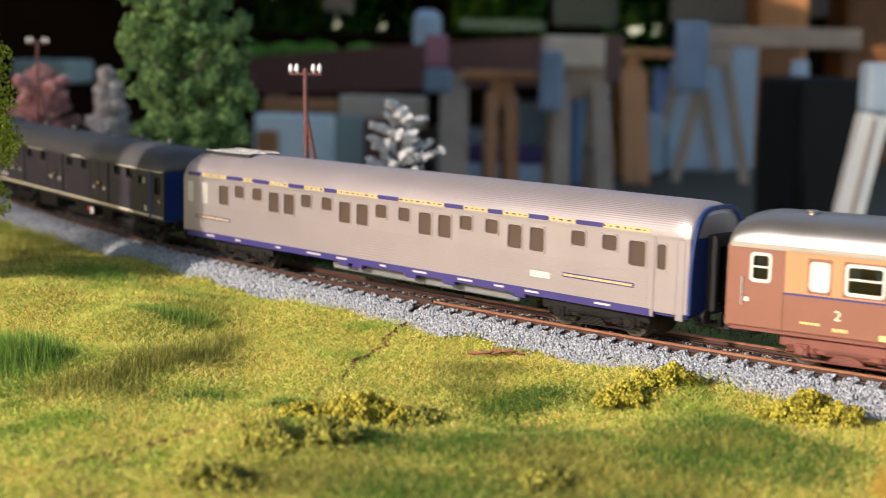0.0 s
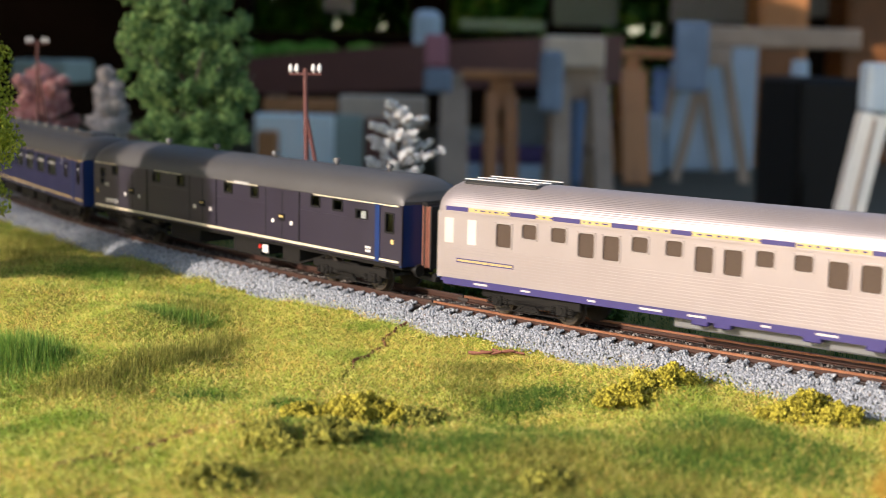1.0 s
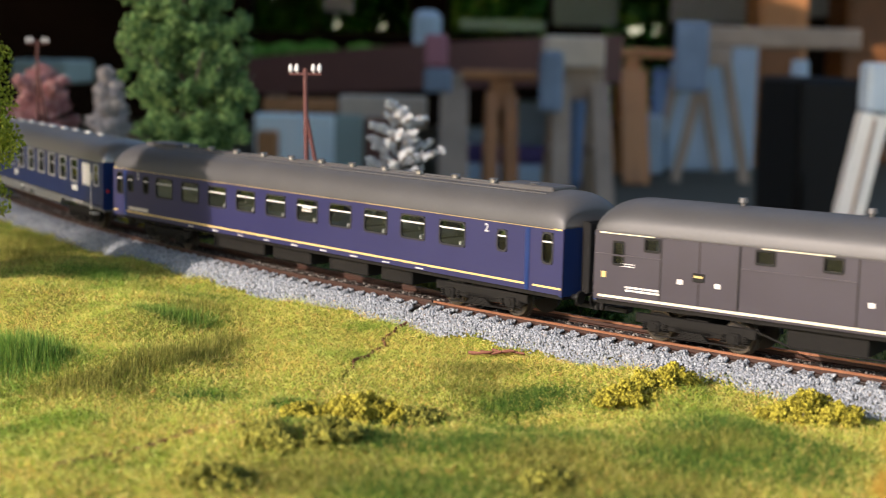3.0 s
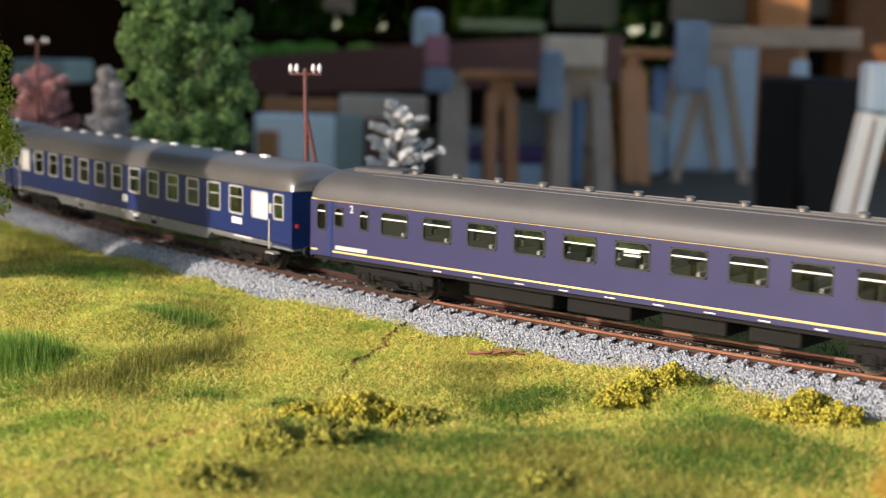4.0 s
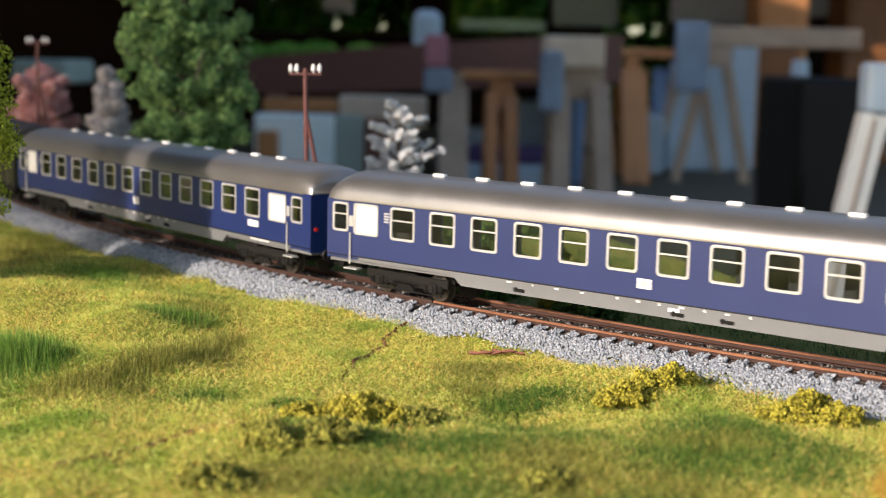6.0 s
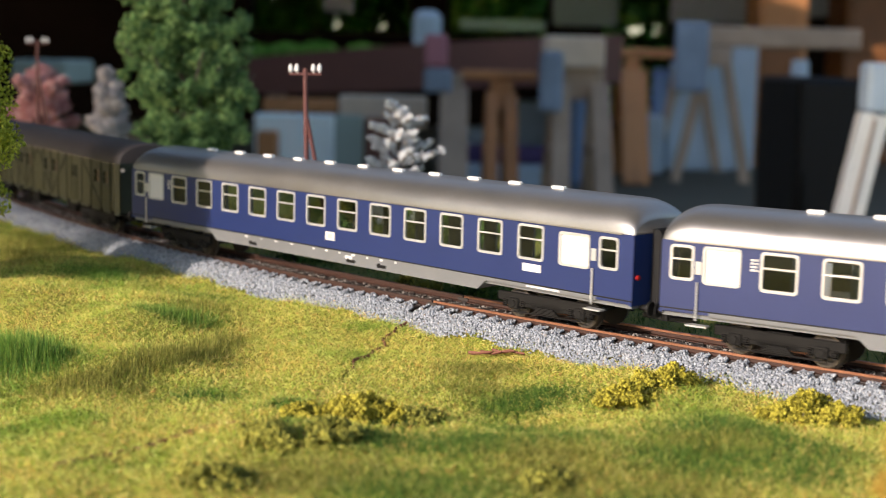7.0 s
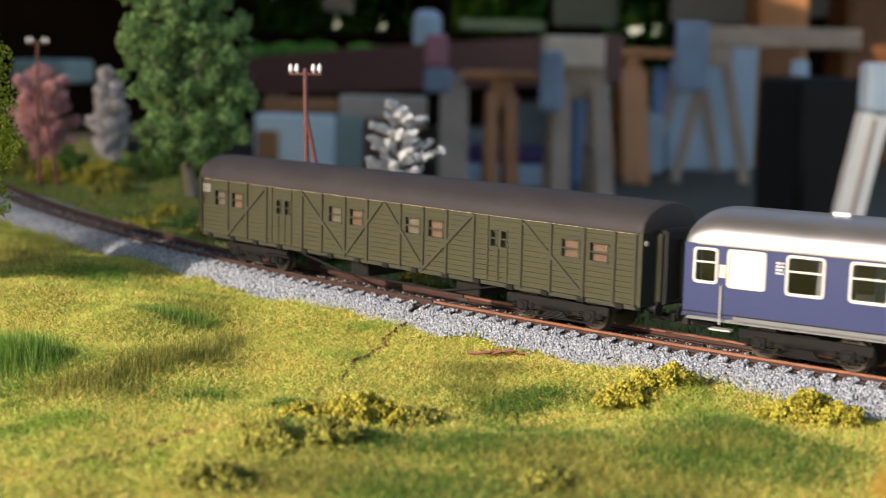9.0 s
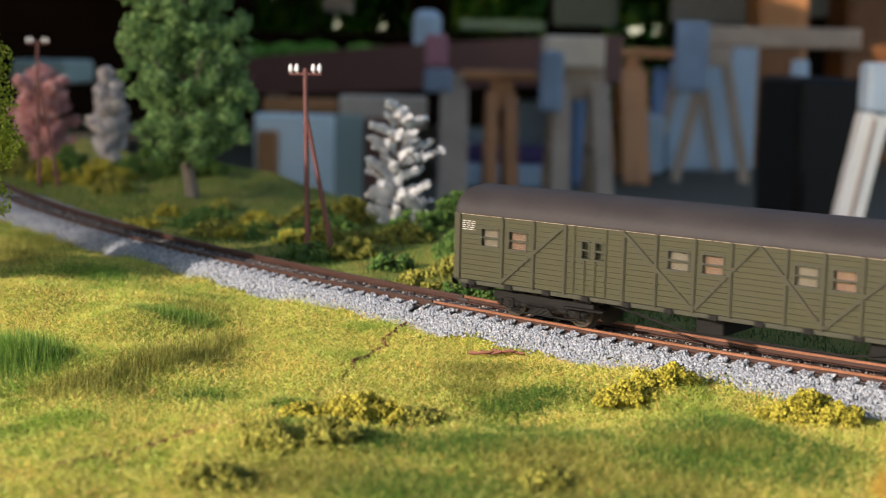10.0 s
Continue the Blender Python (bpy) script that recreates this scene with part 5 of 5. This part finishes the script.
while x < 112:
    w = r.uniform(7, 12)
    strip(silver, "band_panel", x, x + w, 36.85, 38.35, HW - 0.5, M_INDIGO, "indigo piece of the name band", 1.16)
    x += w + r.choice((7, 12, 18, 24))
bars(silver, -118, 118, 37.4, 1, 0.5, HW + 0.62, M_INDIGO, 8, 1.6)
strip(silver, "sill_stripe", -132, 122, 9.6, 12.1, HW, M_INDIGO, "indigo sill", 0.1)
r = random.Random(9)
x = -118
while x < 118:
    w = r.uniform(3, 9)
    strip(silver, "sill_label", x, x + w, 10.6, 11.3, HW, M_PALE, "pale label on the sill", 0.18)
    x += w + r.uniform(8, 26)
for x in (-28, -20, 10, 30, 64):
    part("sill_bracket", Shape().box(x - 3, x + 3, -HW, -HW + 3, 8.0, 10.4, 0.3), M_INDIGO, silver)
for x0, x1, sd in ((-126, -101, 1), (84, 114, 2)):
    strip(silver, "number_plate_strip", x0, x1, 18.1, 19.7, HW, M_INDIGO, "dark strip of yellow lettering", 0.30)
    bars(silver, x0 + .5, x1 - .5, 18.5, 1, 0.8, HW + 0.28, M_BAND, sd, 0.2)
strip(silver, "destination_board", 69.5, 78.5, 16.5, 18.7, HW, M_PALE, "blank pale destination board", 0.3)
part("door_post", Shape().box(120.6, 121.8, -HW - 0.3, -HW + 0.6, 9.6, 36.0, 0.15), M_SILVER, silver)
part("door_post", Shape().box(130.6, 133.4, -HW - 0.25, -HW + 0.6, 9.6, 36.0, 0.15), M_SILVER, silver)
part("door_leaf", Shape().holed(122.0, 130.4, 11.5, 35.8, [(122.4, 126.4, 24.8, 34.4)], -HW - 0.12, -HW + 0.1), M_SILVER, silver)
for i in range(4):
    part("roof_pipe", Shape().rod((-126 + i * 8, -8, 47.7), (-126 + i * 8, 8, 47.7), 0.2, 0.2, 6), M_WHITE, silver, "white pipe across the roof end")
for y in (-8, 0, 8):
    part("roof_pipe", Shape().rod((-129, y, 47.8), (-97, y, 47.8), 0.2, 0.2, 6), M_WHITE, silver, "white pipe along the roof end")
part("roof_hatch", Shape().box(-129, -97, -9, 9, 45.6, 47.3, 0.5), M_RUBBER, silver, "black roof hatch under the pipes")
arch = Shape()
for sx in (1,):
    pr = profile(HW + 0.3, 12, 46.6, 20, 3.6)
    pin = profile(HW - 1.3, 12, 45.2, 20, 3.6)
    rows = [[(134.9, y, z) for y, z in pr], [(136.1, y, z) for y, z in pr], [(136.1, y, z) for y, z in pin], [(134.9, y, z) for y, z in pin]]
    arch.loft(rows)
part("end_arch", arch, M_ENDBLUE, silver, "deep blue end arch")
for x0, x1 in ((-40, 60),):
    part("equipment_box", Shape().box(x0, x1, -11, 11, 5.2, 10.4, 0.6), M_GREYSKIRT, silver, "grey underfloor tank")

# 3 -- dark van with sliding doors
FRAME_OF["dark_van"] = M_BLACK
vw = [(-97.8, 5.6, 30.4, 35.0), (-58.8, 6.6, 30.3, 35.0), (-37.2, 6.4, 30.2, 35.0), (1.8, 6.6, 30.4, 35.2), (22.0, 6.0, 30.2, 35.0), (65.1, 6.4, 30.3, 35.2), (79.6, 6.6, 30.2, 34.9),
      (95.3, 8.2, 28.3, 32.4), (-110.0, 4.2, 25.0, 33.0), (111.8, 5.4, 24.8, 32.7)]
van = coach("dark_van", "dark grey-blue luggage van with sliding doors and cream line", -270, 165, 238, HW, 13.0, 36.0, 46.5, vw, M_VAN, M_ROOFGREY, M_ENDBLUE, M_FRAMEDK,
            ft=0.55, fr=0.3, dome=12, drop=6, both=False)
part("waist_rail", Shape().box(-119, 105, -HW - 0.28, -HW + 0.1, 28.0, 28.5), M_VAN, van)
for x0, x1 in ((-94, -67.5), (-29, -7.9), (31, 54)):
    part("sliding_door", Shape().holed(x0, x1, 14.9, 35.4, [], -HW - 0.35, -HW - 0.02), M_VAN, van)
    for x in (x0 - 0.3, x1 + 0.3, (x0 + x1) / 2):
        part("door_gap", Shape().box(x - 0.22, x + 0.22, -HW - 0.37, -HW, 14.9, 35.4), M_BLACK, van)
    xm = (x0 + x1) / 2
    part("door_latch", Shape().box(xm - 2, xm + 2, -HW - 0.9, -HW, 22.6, 25.4, 0.2), M_BLACK, van)
    bars(van, xm - 1.5, xm + 1.5, 24.0, 1, 0.7, HW + 0.9, M_YELLOW, int(x0), 0.1)
    for dx in (-6.5, 6.5):
        part("door_tag", Shape().box(xm + dx - 1.0, xm + dx + 1.0, -HW - 0.5, -HW, 21.2, 22.8, 0.1), M_WHITE, van, "white door tag")
strip(van, "cream_line", -117, 117.5, 13.9, 14.7, HW, M_CREAM, "cream line along the sill", 0.4)
for x0, x1 in ((-117, -97), (-60, -37), (1, 24), (64, 87), (87, 117)):
    strip(van, "eaves_line", x0, x1, 35.3, 35.8, HW, M_CREAM, "cream line above the windows", 0.45)
part("end_door_panel", Shape().holed(86, 104, 14.8, 34.8, [(91.2, 99.4, 28.3, 32.4)], -HW - 0.45, -HW - 0.05), M_VAN, van)
part("door_jamb", Shape().box(103.4, 106.2, -HW - 0.5, -HW, 13.2, 35.6, 0.2), M_ENDBLUE, van, "bright blue door jamb")
part("shade_cloth", Shape().box(93.6, 96.4, -HW + 0.7, -HW + 0.9, 28.6, 32.2), M_WHITE, van, "pale blind behind the window")
strip(van, "letter_panel", 112.7, 114.3, 20.8, 22.5, HW, M_YELLOW, "orange-yellow label", 0.15)
strip(van, "letter_panel", -116, -114.5, 20.5, 22.5, HW, M_YELLOW, "orange-yellow label", 0.15)
bars(van, -107, -93, 17.6, 2, 0.7, HW, M_WHITE, 21)
bars(van, -109, -104, 25.4, 2, 0.4, HW, M_WHITE, 22)
bars(van, 98, 101, 17.5, 2, 1.0, HW + .42, M_WHITE, 24)
strip(van, "sign_board", 7, 18, 35.3, 36.4, HW, M_WHITE, "small white sign at the roof edge", 0.55)
for x0, x1 in ((-52, -26), (1, 22), (38, 50)):
    part("battery_box", Shape().box(x0, x1, -13, 13, 5.0, 11.6, 0.4), M_FRAMEDK, van)
part("tail_lamp_plate", Shape().box(25.5, 29.5, -14.6, -14.0, 7.0, 10.4, 0.15), M_WHITE, van, "small white plate")
part("tail_lamp", Shape().rod((24.2, -14.2, 9.4), (24.2, -15.0, 9.4), 0.9, 0.9, 10), M_RED, van, "red lamp")
part("truss_rod", Shape().rod((-70, -13.5, 11), (-50, -13.5, 5.2), 0.4, 0.4, 6).rod((-50, -13.5, 5.2), (50, -13.5, 5.2), 0.4, 0.4, 6).rod((50, -13.5, 5.2), (70, -13.5, 11), 0.4, 0.4, 6), M_FRAMEDK, van)
for x in (-74, -32, 14, 58, 92):
    part("roof_vent", Shape().rod((x, 0, 45), (x, 0, 47.6), 0.9, 0.9, 10).rod((x, 0, 47.6), (x, 0, 49.2), 1.7, 1.4, 12), M_ROOFGREY, van)
bel = Shape()
for i in range(3):
    bel.box(119.2 + i * 1.7, 120.4 + i * 1.7, -6.4, 6.4, 12, 35.6, 0.3)
part("bellows", bel, M_BELLOWS, van, "rust-brown folded bellows")
part("gangway_plate", Shape().box(124.1, 124.8, -6.8, 6.8, 11.8, 35.9, 0.2), M_RUBBER, van, "black gangway end plate")

# 4 -- violet-blue coach with yellow lines
FRAME_OF["violet_coach"] = M_RUBBER
nw = [(-100.0 + i * 21.25, 13.8, 23.2, 32.5) for i in range(10)] + [(-129.2, 5.0, 24.0, 32.0), (-115.7, 4.8, 24.0, 32.2), (116.5, 5.0, 24.1, 32.0), (-138.8, 5.2, 22.2, 33.2), (138.0, 5.2, 22.2, 33.2)]
violet = coach("violet_coach", "violet-blue express coach with two yellow lines and grey roof", -543, 205, 290, HW, 12.0, 34.9, 46.5, nw, M_NSBLUE, M_ROOFGREY, M_ENDBLUE, M_FRAMEDK,
               ft=0.5, fr=1.6, dome=10, drop=6, bar=0.70, m_bar=M_WHITE)
strip(violet, "upper_line", -144.4, 144.4, 34.3, 34.85, HW, M_YELLOW, "yellow line under the roof", 0.12)
strip(violet, "lower_line", -133, 128, 13.9, 14.6, HW, M_YELLOW, "yellow line along the sill", 0.12)
for x0, x1 in ((-144.6, -141), (131.5, 144.6)):
    strip(violet, "lower_line", x0, x1, 13.9, 14.6, HW, M_YELLOW, "yellow line along the sill", 0.12)
seats(violet, [-97 + i * 10.6 for i in range(20)], HW, 14, M_SEAT)
part("partition", Shape().box(-108.4, -107.6, -HW + 1, HW - 1, 14, 34), M_SEAT, violet)
for x in (-133.6, 128.8):
    part("door_jamb", Shape().box(x - 1.0, x + 1.0, -HW - 0.35, -HW, 12.2, 34.2, 0.2), M_ENDBLUE, violet, "bright blue door jamb")
for x in (-122.4, 108.8):
    figure(violet, "2", x, 30.4, 4.2, HW, M_WHITE, "white class figure")
strip(violet, "number_panel", -131, -114, 15.2, 16.8, HW, M_PALE, "pale number panel", 0.08)
bars(violet, 3, 9, 28.6, 2, 0.8, HW, M_WHITE, 31)
for k in range(9):
    bars(violet, -80 + k * 19, -76 + k * 19, 12.4, 1, 0.5, HW, M_WHITE, 40 + k)
for y in (-8.5, -5.5, -2.5):
    part("roof_ridge", Shape().box(-118, 130, y - 0.35, y + 0.35, {-8.5: 44.6, -5.5: 45.7, -2.5: 46.2}[y], {-8.5: 45.6, -5.5: 46.6, -2.5: 47.0}[y]), M_ROOFGREY, violet)
for i in range(12):
    x = -100 + i * 20
    part("roof_vent", Shape().rod((x, -4, 45.6), (x, -4, 47.8), 1.5, 1.5, 12).rod((x, -4, 47.8), (x, -4, 48.3), 1.9, 1.5, 12), M_ROOFSILVER, violet)
for x in (-118, 118):
    part("roof_hatch", Shape().box(x - 13, x + 13, -6.5, 6.5, 45.3, 47.6, 0.5), M_ROOFGREY, violet)
for x0, x1 in ((-66, -28), (-22, 4), (16, 40), (48, 66)):
    part("equipment_box", Shape().box(x0, x1, -12.5, 12.5, 4.6, 10.6, 0.5), M_FRAMEDK, violet)

# 5, 6 -- two cobalt-blue coaches with silver window frames
def blue_coach(A, label):
    FRAME_OF["blue_coach"] = M_FRAME
    w = [(-109.7 + i * 19.46, 11.9, 22.3, 34.6) for i in range(12)] + [(-141.8, 8.0, 23.2, 34.4), (138.8, 8.0, 23.2, 34.0)]
    c = coach("blue_coach", label, A, 218, 298, HW, 12.6, 35.7, 46.5, w, M_BLUE, M_ROOFSILVER, M_ENDBLUE, M_FRAMEDK, M_GREYSKIRT,
              panels=[(-128.4, 12.4, 22.6, 34.6), (124.0, 13.4, 22.3, 33.8)], bar=0.60, ft=0.70, fr=0.9, dome=11, drop=6.5, both=False,
              far_wins=[(x, w + 1.5, 16.2, 28.8) for x, w, a, b in w[:12]])
    # added dark sheet: covers the sunlit blue far wall, keeps the inside dark
    part("dark_interior_sheet", Shape().holed(-148, 148, 14.5, 35.5, [(x - w / 2 - .7, x + w / 2 + .7, 16.2, 28.8) for x, w, a, b in w[:12]], HW - 1.0, HW - 1.3), M_DARKINSIDE, c)
    part("grey_skirt", Shape().loft([[(x0, y, 13.4), (x1, y, 13.4), (x1 - 5.5, y, 8.6), (x0 + 5.5, y, 8.6)] for y in (-HW + 0.1, HW - 0.1) for x0, x1 in ((-86.5, 84.5),)], close=True, caps=True), M_GREYSKIRT, c)
    strip(c, "sill_strip", -132, 134, 12.2, 13.5, HW, M_GREYSKIRT, "grey sill strip", 0.1)
    strip(c, "sill_line", -149, 149, 13.5, 13.95, HW, M_BLACK, "thin black line", 0.1)
    strip(c, "emblem", -6.2, -0.6, 17.2, 20.6, HW, M_WHITE, "small white emblem plate", 0.12)
    strip(c, "emblem_dark", -4.9, -1.9, 17.9, 19.9, HW, M_FRAME, "", 0.16)
    strip(c, "route_board", 101.0, 109.4, 18.2, 20.9, HW, M_WHITE, "blank white route board", 0.25)
    bars(c, 103, 118, 12.6, 1, 0.7, HW + 0.1, M_WHITE, 50)
    bars(c, -14, 36, 12.4, 1, 0.7, HW + 0.1, M_WHITE, 51, 7.0)
    bars(c, -60, -20, 12.5, 1, 0.6, HW + 0.1, M_WHITE, 52, 9.0)
    strip(c, "skirt_plate", 6, 10, 10.9, 12.2, HW - 0.1, M_WHITE, "white plate on the skirt", 0.2)
    for x in (-56, 8, 26):
        part("skirt_valve", Shape().rod((x, -HW - 0.4, 10.4), (x, -HW + 1, 10.4), 0.9, 0.9, 10).box(x + 1, x + 4, -HW - 0.3, -HW + 1, 9.6, 10.8, 0.15), M_FRAMEDK, c)
    for x in (-136.2, 132.4):
        part("handrail", Shape().rod((x, -HW - 0.55, 10.6), (x, -HW - 0.55, 23.0), 0.32, 0.32, 8), M_FRAME, c)
        part("door_tag", Shape().box(x - 1.0, x + 1.2, -HW - 0.3, -HW, 25.4, 29.6, 0.1), M_FRAME, c, "small grey door plate")
        part("footstep", Shape().box(x - 3.5, x + 3.5, -HW - 0.3, -HW + 3, 8.4, 9.0, 0.1), M_FRAME, c)
    bars(c, -119, -116.5, 31.5, 4, 0.7, HW, M_FRAME, 53)
    for i in range(11):
        x = -104 + i * 20.8
        part("roof_vent", Shape().box(x - 2.8, x + 2.8, -2.6, -0.4, 46.0, 47.5, 0.25), M_WHITE, c, "white roof ventilator")
    part("tail_lamp", Shape().rod((148.6, -13.6, 21.5), (149.5, -13.6, 21.5), 0.9, 0.9, 10), M_RED, c, "red tail lamp")
    part("tail_lamp", Shape().rod((-148.6, -13.6, 21.5), (-149.5, -13.6, 21.5), 0.9, 0.9, 10), M_RED, c, "red tail lamp")
    return c


blue_a = blue_coach(-845.7, "cobalt-blue express coach with silver window frames and grey skirt")
blue_b = blue_coach(-1150.6, "cobalt-blue express coach with silver frames, ahead of the green wagon")

# 7 -- green boarded luggage wagon at the end
FRAME_OF["green_wagon"] = M_GREENDK
pairs = [(-104.6, -92.6), (-29.4, -17.0), (14.4, 26.6), (90.6, 102.8)]
gw = [(x, 8.0, 24.7, 31.8) for p in pairs for x in p] + [(x, 3.4, 24.6, 31.4) for p in ((-64.7, -59.4), (55.6, 60.6)) for x in p]
green = coach("green_wagon", "olive-green boarded luggage wagon with diagonal braces and dark roof", -1433.2, 165, 241, HW - 0.4, 12.4, 36.4, 45.9, gw, M_GREEN, M_ROOFDARK, M_ENDGREEN, M_FRAMEDK,
              ft=0.5, fr=0.15, dome=3, drop=0.8, bar=0.5, plank=13, thick=0.9, power=2.1, both=False, far_wins=[(x, 8.0, 24.7, 31.8) for p in pairs for x in p])
for p in pairs:
    for k, x in enumerate(p):
        part("inner_panel", Shape().box(x - 3.9, x + 3.9, -HW + 2.0, -HW + 2.3, 24.8, 31.7), M_PINKPANE if (k or p[0] > 80) else M_TANWALL, green, "salmon panel behind the window")
post = [-118, -99, -85.7, -72.6, -49.5, -37.3, -23.4, -10.5, 8, 20.2, 32.4, 46, 68.8, 82.2, 96.6, 109.4, 118]
for x in post:
    part("post", Shape().box(x - 0.6, x + 0.6, -HW - 0.3, -HW + 0.4, 12.0, 36.2, 0.1), M_POST, green)
for x in (-69, -64.7, -60.6, -56.4, 53, 58.1, 62.4):
    part("door_rib", Shape().box(x - 0.3, x + 0.3, -HW - 0.05, -HW + 0.4, 12.6, 24.4 if abs(abs(x) - 61.5) < 3.6 else 36, 0.08), M_GREEN, green)
for x0, z0, x1, z1 in ((-99, 13, -73, 35.6), (-49, 35, -24, 13.5), (-22.5, 13.5, -2, 36), (-1, 36, 20, 13.5), (21, 13, 45.4, 35.5), (69.8, 35, 96, 13.8)):
    part("diagonal_brace", Shape().beam((x0, -HW - 0.02, z0), (x1, -HW - 0.02, z1), 1.2, 0.5), M_POST, green)
strip(green, "eaves_line", -119, 119, 36.0, 36.5, HW - 0.4, M_WOODBEIGE, "pale worn edge under the roof", 0.5)
part("sole_bar", Shape().box(-118.5, 118.5, -HW + 0.6, -HW + 2.2, 10.6, 12.3, 0.2), M_GREENDK, green)
for i in range(15):
    x = -112 + i * 16
    part("sole_bracket", Shape().box(x - 1.6, x + 1.6, -HW - 0.2, -HW + 1.2, 10.4, 12.2, 0.2), M_FRAMEDK, green)
bars(green, -116.5, -111, 33.4, 5, 0.4, HW, M_SEAT, 61, 0.8)
part("truss_rod", Shape().rod((-58, -12.5, 10.6), (-28, -12.5, 4.8), 0.5, 0.5, 6).rod((-28, -12.5, 4.8), (28, -12.5, 4.8), 0.5, 0.5, 6).rod((28, -12.5, 4.8), (58, -12.5, 10.6), 0.5, 0.5, 6), M_FRAMEDK, green)
for x0, x1 in ((34, 46), (-24, -14)):
    part("equipment_box", Shape().box(x0, x1, -12, 12, 4.6, 10.8, 0.4), M_FRAMEDK, green)
part("footstep", Shape().box(-72, -56, -HW - 1.4, -HW + 1, 7.4, 8.0, 0.1), M_FRAMEDK, green)
for sx in (-1, 1):
    x = sx * 121.5
    part("end_platform", Shape().box(*sorted((sx * 119, sx * 122.4)), -8, 8, 12, 36, 0.8), M_GREENDK, green)
    part("end_ladder", Shape().rod((sx * 120, -13, 12), (sx * 120, -13, 36), 0.35, 0.35, 6).rod((sx * 120, -10.5, 12), (sx * 120, -10.5, 36), 0.35, 0.35, 6), M_ENDGREEN, green)
    part("marker_lamp", Shape().rod((sx * 119.2, -13.8, 33), (sx * 121, -13.8, 33), 0.9, 0.9, 10), M_PALE, green, "pale marker lamp")


# ---- movement ----
def coach_pose(a, spacing):
    p, q = along(a - spacing / 2), along(a + spacing / 2)
    m, d = (p + q) / 2, q - p
    return mpose(m.x, m.y, 0, rz=math.degrees(math.atan2(d.y, d.x)))


def motions():
    for ob, a, spacing in TRAIN:
        walk(ob, [(0.2 * i, coach_pose(a + run(0.2 * i), spacing)) for i in range(51)])
    steps = [i / 30 for i in range(301)]
    for w, x in WHEELS:
        walk(w, [(t, mpose(x, 0, 5.45, ry=math.degrees(run(t) / 5.4))) for t in steps])


motions()
